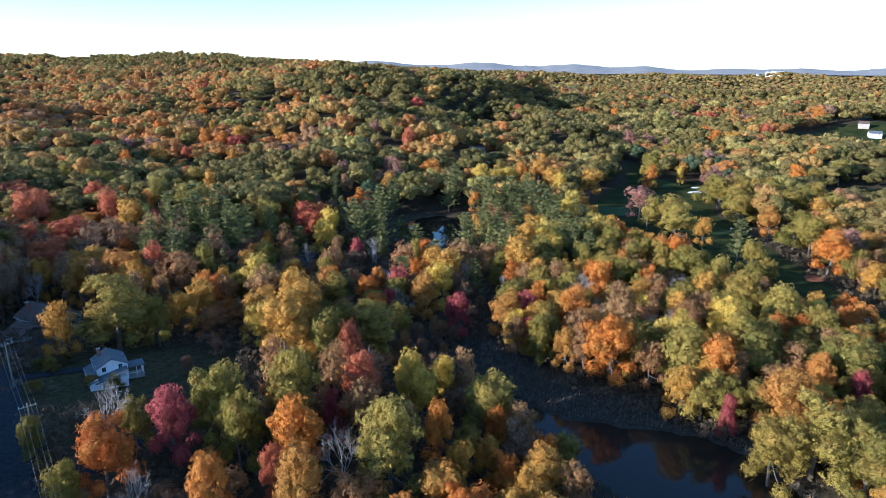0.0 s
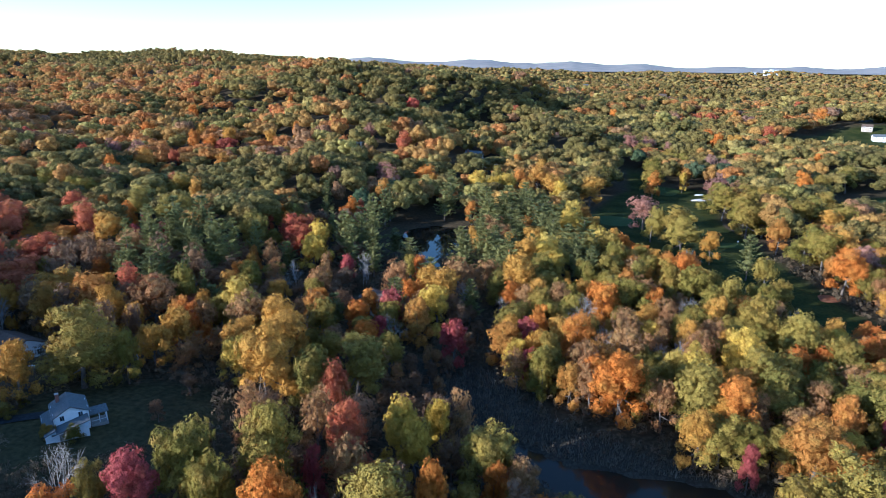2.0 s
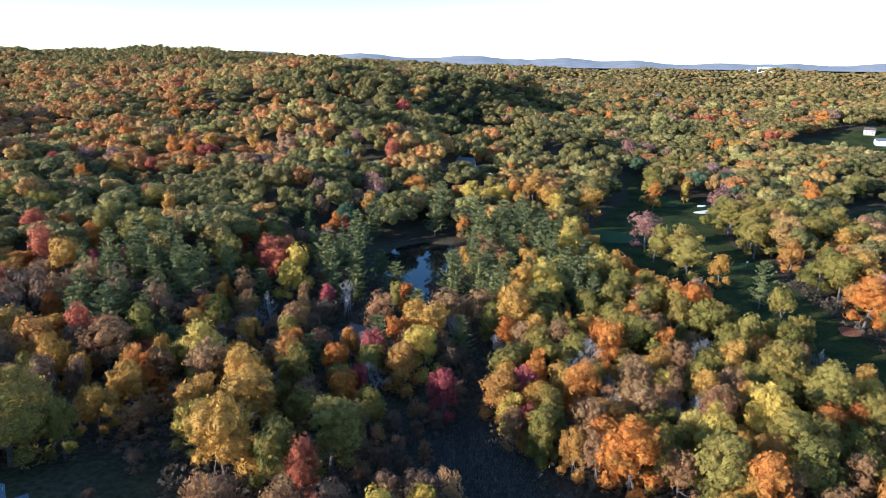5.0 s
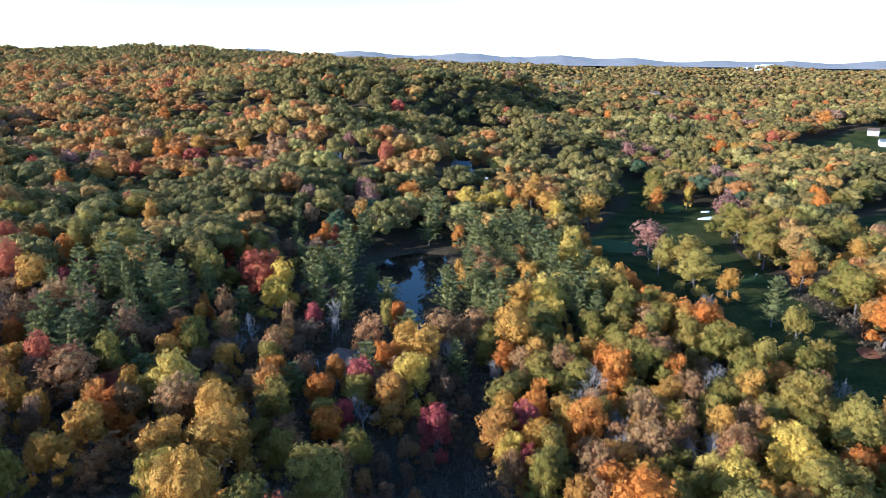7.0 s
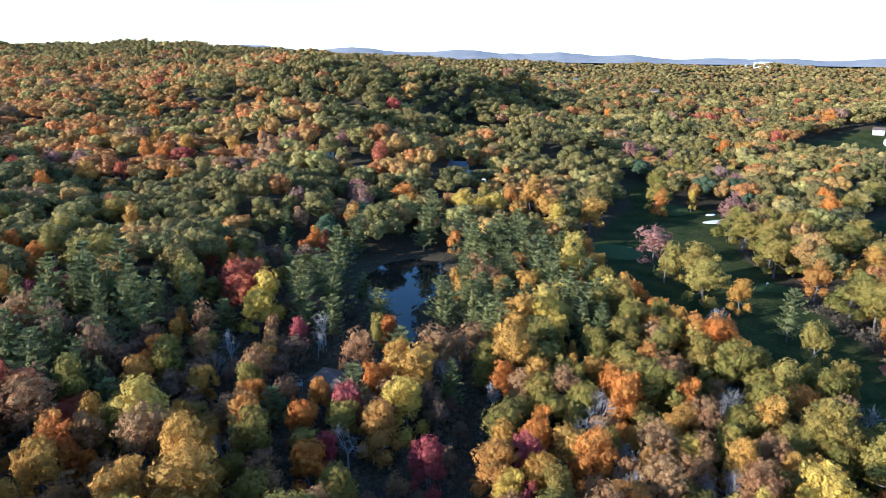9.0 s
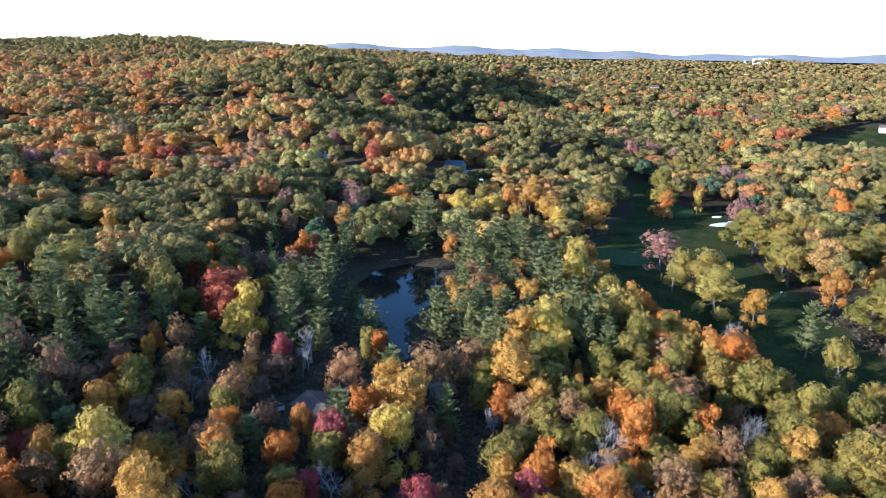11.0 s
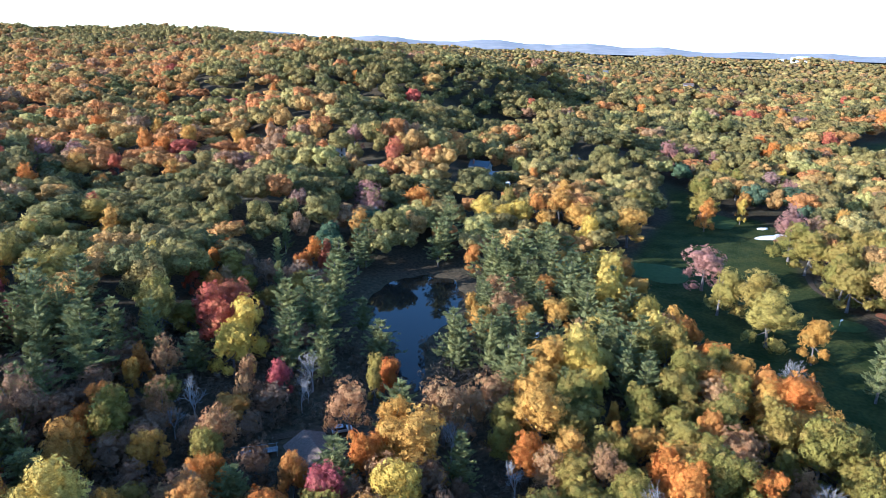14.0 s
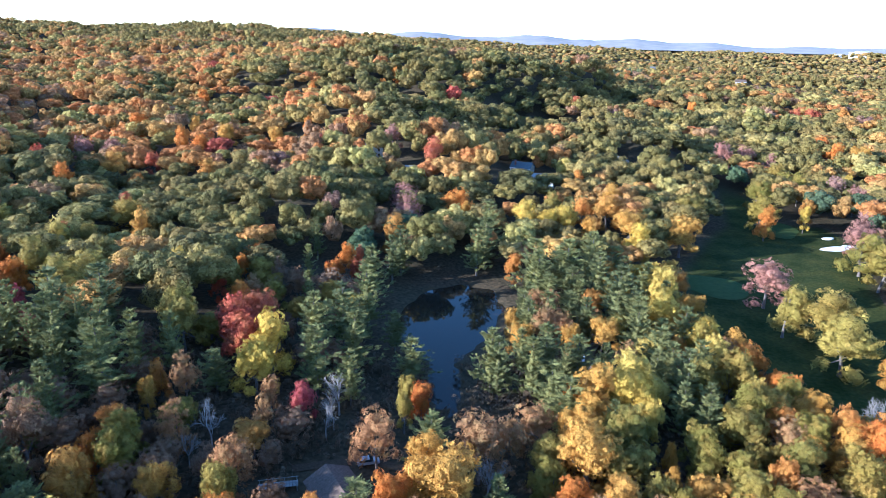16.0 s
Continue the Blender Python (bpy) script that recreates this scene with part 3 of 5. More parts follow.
YELLOW_MAPLES = [
    (-3.7, 113.6, 3.4), (-6.7, 118.3, 3.8), (0.7, 125.3, 3.1), (-43.6, 143.1, 3.9), (58.7, 147.7, 4.9), (55.2, 151.8, 2.9),
    (71.8, 154.2, 6), (-53.6, 178.6, 5.8), (-0.2, 187.4, 5.6), (40.9, 226.8, 3.7), (38.3, 233.9, 6.6), (-45, 237.1, 5.4),
    (38.2, 241.9, 7.3), (-44.3, 246.5, 6.4), (62.4, 256.5, 4.7), (54.8, 279.8, 6.4), (58.5, 288.3, 4.4), (61.9, 297.7, 6.5),
    (58.9, 305.2, 3.4), (61.9, 346.4, 6.5), (30.1, 365.8, 5.5), (38.6, 369.7, 5.6), (21.6, 371.1, 6.3),
]
LIME_TREES_NEAR = [
    (-8.5, 91.7, 6.2), (-51.2, 95.3, 2.7), (68.4, 104.6, 7.9), (8.3, 112.9, 5.1), (55.3, 135.3, 6.2),
    (-17.7, 142.4, 6.9), (-35.5, 144.3, 2.6), (90, 161.4, 6.1), (-59.3, 178.1, 3.3),
    (-59.9, 183.3, 2.9), (87.2, 193.4, 4.7), (-37.5, 198.3, 3.5), (109.4, 219.4, 4.7), (-10, 230, 2.2), (-10.1, 237.9, 2.3),
    (-68.6, 251.6, 6.1), (-71.8, 259.7, 6.9), (-104.2, 260.3, 7.7), (98.3, 265.4, 8.2), (-103.9, 269.9, 8.5),
    (-125.4, 279.4, 6), (93, 287.5, 6.5), (-70.7, 290.5, 3.5), (-136.2, 306.3, 5.7), (-128.8, 313.2, 5.1),
    
]
LIME_TREES_FAR = [
    (34, 387.6, 5),
]
GREEN_OAKS_NEAR = [
    (-54.3, 79.7, 2.9), (-64.3, 89.9, 2.2), (-33.9, 94.6, 4), (72.3, 95.8, 5.3), (59.9, 103, 5.4), (-26.5, 103.6, 5.8),
    (89.6, 130.2, 7.2), (-25.6, 132.4, 4.8), (70.5, 136.4, 6.5), (-65.9, 138.9, 3.3), (76.6, 142.3, 5), (70.8, 143.5, 5.6),
    (95.8, 151.2, 4.7), (26.9, 158.2, 4.2), (-30.6, 173.5, 4.6), (85, 173.2, 6.1), (78, 185.9, 5.2), (55.6, 192.5, 6.1),
    (97, 192.5, 4.2), (104.5, 197.5, 3.8), (78.9, 201.6, 6.5), (-58.1, 202.3, 4.1), (86, 203, 4.7), (-58.7, 207.8, 4.1),
    (73.1, 210.5, 5.5), (65, 213.6, 4.9), (49.1, 220.6, 4), (36.9, 220.7, 5.8), (58.5, 223.6, 5), (71.8, 223.7, 4.2),
    (61.4, 231.3, 5.9), (66.4, 234.4, 5.3),
]
GREEN_OAKS_FAR = [
    (56, 241.7, 5.3), (63.4, 246.2, 5.3), (142.8, 254.6, 8.5), (62.2, 265, 4.1), (103.2, 281.7, 8.5), (175.7, 287.8, 8.5),
    (137, 292.4, 7.2), (145.4, 294.6, 8.5), (162.9, 301.8, 8.5), (172.7, 304.6, 8.5), (163.1, 316.5, 8.5), (185, 318.5, 8.4),
    (-173.2, 323.1, 8.5), (-189.4, 325.5, 8), (-130, 338.7, 8.5), (212.9, 371, 8.5), (94.5, 393, 8.5), (127.5, 397.2, 8),
    (247.5, 401.8, 8.5), (162.6, 462.8, 8.5), (141.4, 327.5, 8.5), (143, 343.7, 8.5), (159.3, 344, 8.5), (140, 302, 6.8),
    (142.5, 242.5, 7.4), (-73.5, 135.6, 7.2), (-78.8, 144, 7.8),
    (-38.4, 100.4, 5),
]
RED_MAPLES = [
    (-25.7, 87, 2.4), (-15.6, 112.2, 4.5), (-20.9, 131.1, 3.5), (-121.8, 192.4, 6.8), (-124.4, 209.8, 8.3), (-157.4, 240.8, 8.5),
    (-128, 243.1, 6.4), (-51.5, 247.6, 5.8), (-161.3, 253.1, 8.5), (-56, 254.8, 6), (-53, 263.7, 5.7), (-186, 277.1, 8.5),
    (-152.3, 279.4, 6.3), (-36.4, 310.1, 2.9), (-37.2, 319.7, 2.5), (-141.3, 358.4, 4.6),
]
CRIMSON_MAPLES = [
    (-44.4, 94.8, 4.6), (-19.9, 105, 2.7), (57.8, 117.2, 2.6), (86.7, 121.1, 3.5), (21.5, 156.5, 2.2), (23.3, 160.9, 1.8),
    (4.1, 169.5, 4.7), (23, 170.9, 4.5), (-14.9, 171.6, 3.4), (-14, 188.5, 4.5), (-31.6, 227.8, 3.5), (-107, 233.5, 3.7),
    (-98.2, 238.5, 3), (-109.7, 250.3, 3.4),
]
RUSSET_OAKS_NEAR = [
    (20.6, 89.9, 3.4), (-15.2, 104.3, 3.7), (14.7, 110.1, 3.4), (-33.5, 117.2, 3.5), (-22, 118.5, 3.5), (65.5, 129.9, 3.5),
    (4.5, 130.3, 3.2), (78.8, 134.1, 3.7), (35.2, 152, 4.1), (63.9, 157.8, 4.7), (46.8, 158.4, 4.6), (71.2, 168.1, 4.2),
    (-49.9, 168.5, 5.3), (49.7, 170.8, 4.7), (58.8, 171, 3.2), (-61.5, 172.4, 3.5), (-76.6, 177.6, 7.5), (63.3, 180.1, 4.1),
    (-36.5, 184.9, 3.6), (61.6, 195.1, 3.5), (36.5, 196.2, 4.1), (26.1, 197.5, 3.4), (-37.6, 203.3, 4.5), (-103.4, 209.8, 5.4),
    (-52.3, 213.5, 3.8), (-13.5, 215.3, 4.9), (6.4, 215.8, 6.5), (-101.9, 220.4, 5.2), (12.5, 221.3, 3.5), (-37.9, 221.6, 2.5),
    (-38.7, 228.9, 2.7), (-58, 229.7, 4),
]
RUSSET_OAKS_FAR = [
    (22.6, 271.5, 4.9), (22.9, 285.4, 4.9),
]
PINK_OAKS = [
    (149.2, 225.4, 8.5), (95.9, 309.2, 8.3), (150.7, 358.4, 7.4), (-27.2, 367.6, 6.9), (-30.5, 383.2, 7.6),
]
PINES_NEAR = [
    (-68.5, 193.3, 2.3), (-84, 194.7, 6.1), (-93.5, 196.5, 5), (-75.2, 196.7, 4.5), (-85.7, 200.2, 4.2), (-94.8, 204.1, 5.8),
    (-77.1, 206.9, 4.2), (-86, 207.8, 4.8), (-77.3, 212.9, 4.9), (-93.7, 218.2, 6.1), (-84.3, 226, 3.7), (-74.2, 226.2, 7.1),
    (-105.5, 226.3, 3.9), (-79.1, 230.5, 4.3), (-88.3, 233.4, 5.3), (-93.7, 233.4, 3.8), (-101.3, 234.7, 5.6), (111.6, 236, 5),
    (-73.2, 237.5, 4.5), (-93.8, 238.7, 4.9), (-80.9, 238.8, 4.8), (-31.8, 240.4, 6), (-66.1, 241.3, 3.8), (-105.2, 242.4, 4.1),
    (-89, 242.6, 4.6), (-96.4, 244.6, 6.7), (25.7, 245.2, 3), (10.2, 245.8, 4.3), (18, 245.8, 4.8), (8.5, 249, 5.4),
    (-25.2, 252.6, 5.4), (-89.2, 253.2, 6.9),
]
PINES_FAR = [
    (-36.5, 257.3, 6), (-30.6, 263.7, 6.8), (45.8, 264.7, 4.8), (-45, 281.9, 3.3), (-27.8, 282, 6.5), (44.7, 284.6, 7.4),
    (41.1, 299.1, 6.6), (-29.8, 300.2, 6.4), (22.8, 302, 6.6), (-51.9, 306.9, 3), (32.4, 307.5, 7.9), (22.2, 310.3, 8),
    (-25.8, 317.7, 5), (41.9, 319.7, 6.9), (-23.9, 324.9, 5.6), (3, 330, 6.2), (-55.2, 330.2, 3.6), (6, 337.1, 6.2),
    (6.8, 357, 6.6),
]
SMALL_PINES = [
    (-11, 252.9, 5), (-17.5, 268, 4.1),
]
BARE_TREES = [
    (-45.3, 80.6, 2.9), (-16.4, 91.7, 3.9), (-55.8, 95.5, 4.3), (42.1, 161.8, 2.9), (60.8, 163.6, 2.4), (42, 169.1, 3.1),
    (-34.8, 171.2, 3), (-11.9, 175.5, 3.6), (37, 176, 4.3), (41.1, 186, 4.1), (70.4, 187.7, 2.8), (-49.1, 211.1, 2.4),
    (-47.1, 217, 3.7), (-25.7, 224.1, 2.5), (-25, 228.1, 2.6), (88.5, 233.6, 5.1),
]
PLACED = {"orange": [ORANGE_MAPLES_NEAR, ORANGE_MAPLES_FAR], "golden": [GOLDEN_MAPLES_NEAR, GOLDEN_MAPLES_FAR], "yellow": [YELLOW_MAPLES], "lime": [LIME_TREES_NEAR, LIME_TREES_FAR], "green": [GREEN_OAKS_NEAR, GREEN_OAKS_FAR], "red": [RED_MAPLES], "crimson": [CRIMSON_MAPLES], "russet": [RUSSET_OAKS_NEAR, RUSSET_OAKS_FAR], "pink": [PINK_OAKS], "pine": [PINES_NEAR, PINES_FAR], "small pine": [SMALL_PINES], "bare": [BARE_TREES]}

for kind, lists in PLACED.items():
    for x, y, radius in (t for some in lists for t in some):
        plant(kind, x, y, radius * (0.94 if kind == "pine" else 0.95 if kind == "crimson" else 1.14 if y < 200 else 1.05), y < 215, (x * 0.37 + y * 0.73) % 1, 1.14 if -45 < x < 8 and y < 138 else 1.0)

# single trees that stand out on the slopes and in the valley: foot x, y and crown radius
SINGLE = {
    "bare": [(-25.5, 357.5, 5.4)],
    "golden": [(-3.5, 375.0, 3.8), (-117.9, 324.9, 5.3), (-187.8, 428.7, 8.7), (-138.7, 429.4, 7.1), (-178.3, 507.1, 5.2), (-152.1, 489.8, 6.8), (-123.7, 494.7, 5.9), (228.7, 514.1, 7.5), (181.5, 375.6, 4.4), (61.1, 398.3, 5.6)],
    "green": [(166.0, 475.9, 8.0), (137.2, 428.2, 7.0), (166.2, 450.6, 7.1), (145.4, 312.4, 7.9), (166.7, 331.0, 7.6)],
    "orange": [(-71.2, 300.3, 3.0), (-116.7, 251.2, 3.0), (-143.6, 285.9, 4.1), (-192.8, 394.0, 5.8), (-169.0, 414.7, 5.2), (-174.7, 475.4, 6.7), (-240.3, 657.8, 6.5), (-144.4, 658.3, 4.4), (-78.4, 692.9, 4.9), (-87.2, 677.1, 3.7), (-226.3, 529.4, 9.3), (-281.7, 626.2, 9.4), (-159.1, 468.5, 5.8), (-107.3, 512.4, 4.7), (371.2, 654.6, 8.2), (559.0, 965.6, 11.3), (570.1, 922.5, 13.0), (599.1, 939.4, 12.5), (215.5, 393.0, 5.7), (321.5, 725.8, 5.7), (193.9, 745.4, 5.0), (217.7, 547.3, 7.9), (219.4, 524.3, 7.6), (52.3, 444.9, 3.7), (124.2, 384.1, 4.6), (255.4, 451.2, 4.7)],
    "pink": [(-48.0, 466.2, 6.1), (-220.7, 455.4, 8.1), (-206.8, 457.2, 8.0), (145.2, 508.6, 7.0), (163.4, 522.4, 7.3), (172.4, 508.3, 5.7), (185.2, 453.3, 5.7), (186.3, 434.8, 5.5), (158.0, 375.2, 5.3)],
    "red": [(-22.6, 438.7, 6.8), (-73.7, 284.5, 3.0), (-141.5, 317.8, 3.0), (-174.7, 443.4, 5.0), (-222.1, 418.6, 5.0), (79.7, 700.0, 5.7), (284.5, 735.4, 9.5), (299.3, 738.0, 8.7), (286.1, 579.7, 7.0), (496.3, 930.6, 7.1)],
    "russet": [(-91.4, 485.5, 5.2)],
    "yellow": [(3.5, 459.9, 4.0), (-86.8, 291.0, 4.6), (-80.6, 510.2, 4.1), (201.5, 473.6, 3.6), (45.4, 456.1, 5.2), (147.0, 399.1, 3.1), (80.5, 434.6, 3.9)],
}
for kind, some in SINGLE.items():
    for x, y, radius in some:
        plant(kind, x, y, radius, False, (x * 0.37 + y * 0.73) % 1, 1.08)

# dark garden shrubs round the white house, and withered shrubs along the marsh
SHRUBS = [(-52.9, 123.0, 1.7), (-51.8, 135.8, 2.2), (-79.8, 120.7, 1.9), (-79.8, 125.6, 1.6), (-82.9, 121.1, 1.4), (-68.1, 113.8, 1.5), (-77.6, 110.6, 1.6), (-63.7, 113.8, 2.0)]
for i, (x, y, radius) in enumerate(SHRUBS):
    plant("dusky" if i < 2 else "green", x, y, radius, True, i * 0.381 % 1, 0.34 if i > 1 else 0.5)
MARSH_SHRUBS = [(-11, 139, 2.4), (-8, 146, 2.8), (-9.5, 153, 2.6), (-5, 151, 2.2), (-7, 160, 2.9), (-2, 158, 2.4), (0.5, 151, 2.0), (-3, 144, 2.2), (2.5, 163, 2.3), (-12, 147, 2.6), (-1.5, 166, 3.0), (8, 176, 2.6), (11.5, 186, 2.4), (19, 176, 2.6), (20, 190, 2.8), (9.5, 196, 2.6)]
for i, (x, y, radius) in enumerate(MARSH_SHRUBS):
    plant(("dusky", "dusky", "russet", "dusky")[i % 4], x, y, radius, True, i * 0.277 % 1, 0.62)

# tall unseen trees added beyond the road to shade the house and yard
for i, (x, y) in enumerate([(-92, 88), (-97, 97), (-103, 106), (-84, 78), (-105, 93), (-112, 101), (-98, 82), (-78, 68), (-116, 112), (-90, 66)]):
    plant(("green", "golden", "russet")[i % 3], x, y, 6.6, False, i * 0.173 % 1, 1.12 if y > 95 else 1.0)

# leafy low trees that lean over the edge of the marsh
EDGE = [(19, 153), (24, 148), (29, 144), (34, 142), (39, 141), (44, 140), (48, 136), (53, 132), (58, 129), (62.5, 126)]
for i, (x, y) in enumerate(EDGE):
    plant(("russet", "green", "golden", "russet", "orange", "green")[i % 6], x + (i * 0.37) % 1, y + 1.5, 3.3 + (i * 0.71) % 1.2, True, i * 0.617 % 1)

# ---- the woods between them ----
YARD_FRONT = [(-82, 100), (-82, 146), (-42, 147), (-36, 118), (-42, 104), (-58, 96)]
NEIGHBOUR = [(-112, 130), (-84, 122), (-76, 140), (-80, 150), (-96, 166), (-116, 166)]
POND_BANKS = [(-25, 262), (-16, 228), (2, 222), (17, 232), (12, 262), (16, 300), (12, 328), (-10, 332), (-27, 310)]


def mixture(x, y, r):
    """The kind of tree that grows at a place."""
    def some(**share):
        names = list(share)
        p = np.array(list(share.values()), float)
        return names[int(np.searchsorted(np.cumsum(p / p.sum()), r))]
    if y < 175 and x < 15:
        return some(golden=1.6, green=1.2, dusky=5, russet=2.8, orange=1.2, red=0.9, lime=0.2, crimson=0.4, bare=0.4)
    if x < 12 and 185 < y < 330 and x > -125:
        return some(pine=2.2, dusky=5, green=1.2, russet=1.2, golden=0.5, bare=0.5) if y < 262 or x > -60 else some(green=3, golden=1, lime=1, pine=1, russet=1, orange=0.6)
    if x < -60 and y < 235:
        return some(red=2, golden=1.2, green=2, russet=2, dusky=2.5, crimson=0.6)
    if 12 < x < 75 and 225 < y < 330:
        return some(pine=7, golden=1, russet=1, yellow=0.4) if x < 60 else some(golden=3, yellow=1, russet=2, green=2, orange=1)
    if x > 12 and y < 260:
        return some(green=4, golden=2.6, russet=2.1, lime=1.2, orange=1.3, yellow=0.7, bare=0.5)
    return some(green=5, lime=1.3, golden=1.3, russet=1.5, orange=0.8, red=0.3)


rng = np.random.default_rng(11)
taken = np.array([(x, y, r) for x, y, r in PLANTED])
for y in np.arange(64, 326, 6.0):
    for x in np.arange(-0.74 * y - 62, 0.74 * y + 20, 6.0):
        px, py = x + rng.uniform(-2.6, 2.6), y + rng.uniform(-2.6, 2.6)
        radius, pick, spin = rng.uniform(3.4, 5.8), rng.random(), rng.random()
        close = py < 178 and -90 < px < 12
        radius *= 0.85 if close else 1
        if py > 250 and not (10 < px < 74 or (-66 < px < -22 and py < 302)):
            continue
        if px < -240 or px > 250 or is_open(np.array(px), np.array(py), 2.5) or away(np.array(px), np.array(py), POND_BANKS) < 2 or away(np.array(px), np.array(py), YARD_FRONT) < 1:
            continue
        if (np.hypot(taken[:, 0] - px, taken[:, 1] - py) < (0.62 if close else 0.4 if px > 14 else 0.5) * (taken[:, 2] + radius)).any():
            continue
        kind = mixture(px, py, pick)
        if away(np.array(px), np.array(py), NEIGHBOUR) < 1 or (px < -30 and 180 < py < 250 and spin > 0.62 and kind != "dusky"):
            continue
        if away(np.array(px), np.array(py), FAIRWAY) < (6.5 if py < 330 else 3) or (kind == "pine" and spin < 0.3):
            continue
        low = 0.62 if (px < -30 and 150 < py < 262) or (px < -20 and py < 150) else 0.82
        low = 1.15 if px < -72 and 140 < py < 215 else low
        plant(kind, px, py, radius, py < 170, spin, low)
        taken = np.vstack([taken, (px, py, radius)])


# ---- woods farther off: too many to count ----
TINTS = np.array([(0.155, 0.13, 0.043), (0.195, 0.154, 0.046), (0.25, 0.184, 0.054), (0.4, 0.31, 0.09), (0.44, 0.25, 0.07), (0.47, 0.205, 0.06), (0.33, 0.185, 0.085), (0.4, 0.1, 0.06), (0.31, 0.18, 0.12), (0.09, 0.115, 0.055)])
# share of each tint: dull green, olive, olive-gold, yellow, gold, orange, russet, red, pink, pine
MIXES = {
    "oak": (4.8, 4.2, 2.2, 0.45, 0.6, 0.5, 0.6, 0.12, 0.12, 0.1),
    "warm": (1.2, 1.0, 1.4, 0.8, 2.6, 2.8, 2.2, 0.4, 0.4, 0.15),
    "mixed": (2.8, 2.8, 2.2, 0.8, 1.6, 1.3, 1.4, 0.25, 0.3, 0.3),
    "valley": (2.2, 2.6, 2.6, 1.6, 1.5, 1.0, 1.4, 0.25, 0.5, 0.1),
    "willow": (0.5, 1.2, 3, 4.5, 0.5, 0.2, 0.2, 0, 0.1, 0),
}
# where the stands grow: mix, centre x, y, half-widths
STANDS = [
    ("warm", -240, 500, 150, 75), ("warm", -420, 520, 160, 140), ("oak", -80, 385, 90, 55), ("oak", 30, 540, 90, 60), ("oak", 150, 520, 90, 60),
    ("oak", -30, 760, 170, 110), ("warm", -250, 780, 110, 110), ("willow", 230, 720, 70, 45), ("warm", 240, 480, 60, 40), ("oak", -160, 640, 80, 50),
    ("oak", -420, 1300, 260, 110), ("warm", -520, 900, 160, 130), ("valley", 420, 650, 300, 260), ("oak", 200, 400, 70, 60), ("warm", 10, 430, 60, 30),
]


def far_woods(label, spots, crown, leaves=WOODS):
    """One sheet of many tree crowns, each with a tint of its own. spots: x, y, radius, height."""
    rng = np.random.default_rng(len(spots))
    n = len(spots)
    score = np.zeros((n, len(MIXES)))
    keys = list(MIXES)
    score[:, keys.index("mixed")] = 0.25
    score[:, keys.index("valley")] = np.where(spots[:, 0] > 100 + 0.1 * spots[:, 1], 0.35, 0.1)
    for mixname, cx, cy, sx, sy in STANDS:
        score[:, keys.index(mixname)] += np.exp(-(((spots[:, 0] - cx) / sx) ** 2) - ((spots[:, 1] - cy) / sy) ** 2)
    share = score**2 @ np.array([np.array(MIXES[k]) / sum(MIXES[k]) for k in keys])
    share = np.cumsum(share / share.sum(1, keepdims=True), 1)
    clump = np.array([0.5 + 0.5 * noise.noise((x * 0.016, y * 0.016, 5.0)) + 0.25 * noise.noise((x * 0.05, y * 0.05, 9.0)) for x, y in spots[:, :2]])
    pick = np.clip(rng.random(n) * 0.55 + (clump - 0.5) * 1.05 + 0.22, 0, 0.999)
    which = (pick[:, None] > share).sum(1).clip(0, len(TINTS) - 1)
    tint = TINTS[which] * rng.uniform(0.9, 1.1, (n, 1)) * rng.uniform(0.95, 1.05, (n, 3))
    even = smooth(700, 1600, spots[:, 1])[:, None] * 0.45
    tint = tint * (1 - even) + tint.mean(0) * even
    foot = ground_height(spots[:, 0], spots[:, 1])
    turn = rng.uniform(0, 2 * np.pi, n)
    made = [crown(rng) for _ in range(9)]
    kind = rng.integers(0, 9, n)
    V, F, C, base = [], [], [], 0
    for k, (v, f) in enumerate(made):
        who = np.where(kind == k)[0]
        c, s = np.cos(turn[who]), np.sin(turn[who])
        r, h = spots[who, 2][:, None], spots[who, 3][:, None]
        x = (v[None, :, 0] * c[:, None] - v[None, :, 1] * s[:, None]) * r + spots[who, 0][:, None]
        y = (v[None, :, 0] * s[:, None] + v[None, :, 1] * c[:, None]) * r + spots[who, 1][:, None]
        z = v[None, :, 2] * h + foot[who][:, None]
        V.append(np.stack([x, y, z], -1).reshape(-1, 3))
        F.append((f[None] + (np.arange(len(who)) * len(v))[:, None, None] + base).reshape(-1, 3))
        C.append(np.repeat(tint[who], len(v), 0))
        base += len(who) * len(v)
    V, F, C = np.concatenate(V), np.concatenate(F), np.concatenate(C)
    me = raw_mesh("far_woods", V, F, leaves)
    me.polygons.foreach_set("use_smooth", np.ones(len(F), bool))
    at = me.attributes.new("tint", "FLOAT_COLOR", "POINT")
    at.data.foreach_set("color", np.c_[C, np.ones(len(C))].astype(np.float32).ravel())
    return tagged(new("far_woods", me), label, "woods", kind="stuff")


def scatter(rng, near, far, gap, half):
    """Tree feet on an uneven grid between two distances."""
    out = []
    for y in np.arange(near, far, gap):
        x = np.arange(-half * y - 50, (half - 0.05) * y + 30, gap)
        out.append(np.stack([x + rng.uniform(-0.42, 0.42, len(x)) * gap, y + rng.uniform(-0.42, 0.42, len(x)) * gap], -1))
    out = np.concatenate(out)
    return out[~is_open(out[:, 0], out[:, 1], 5.0) & (away(out[:, 0], out[:, 1], POND) > 7)]


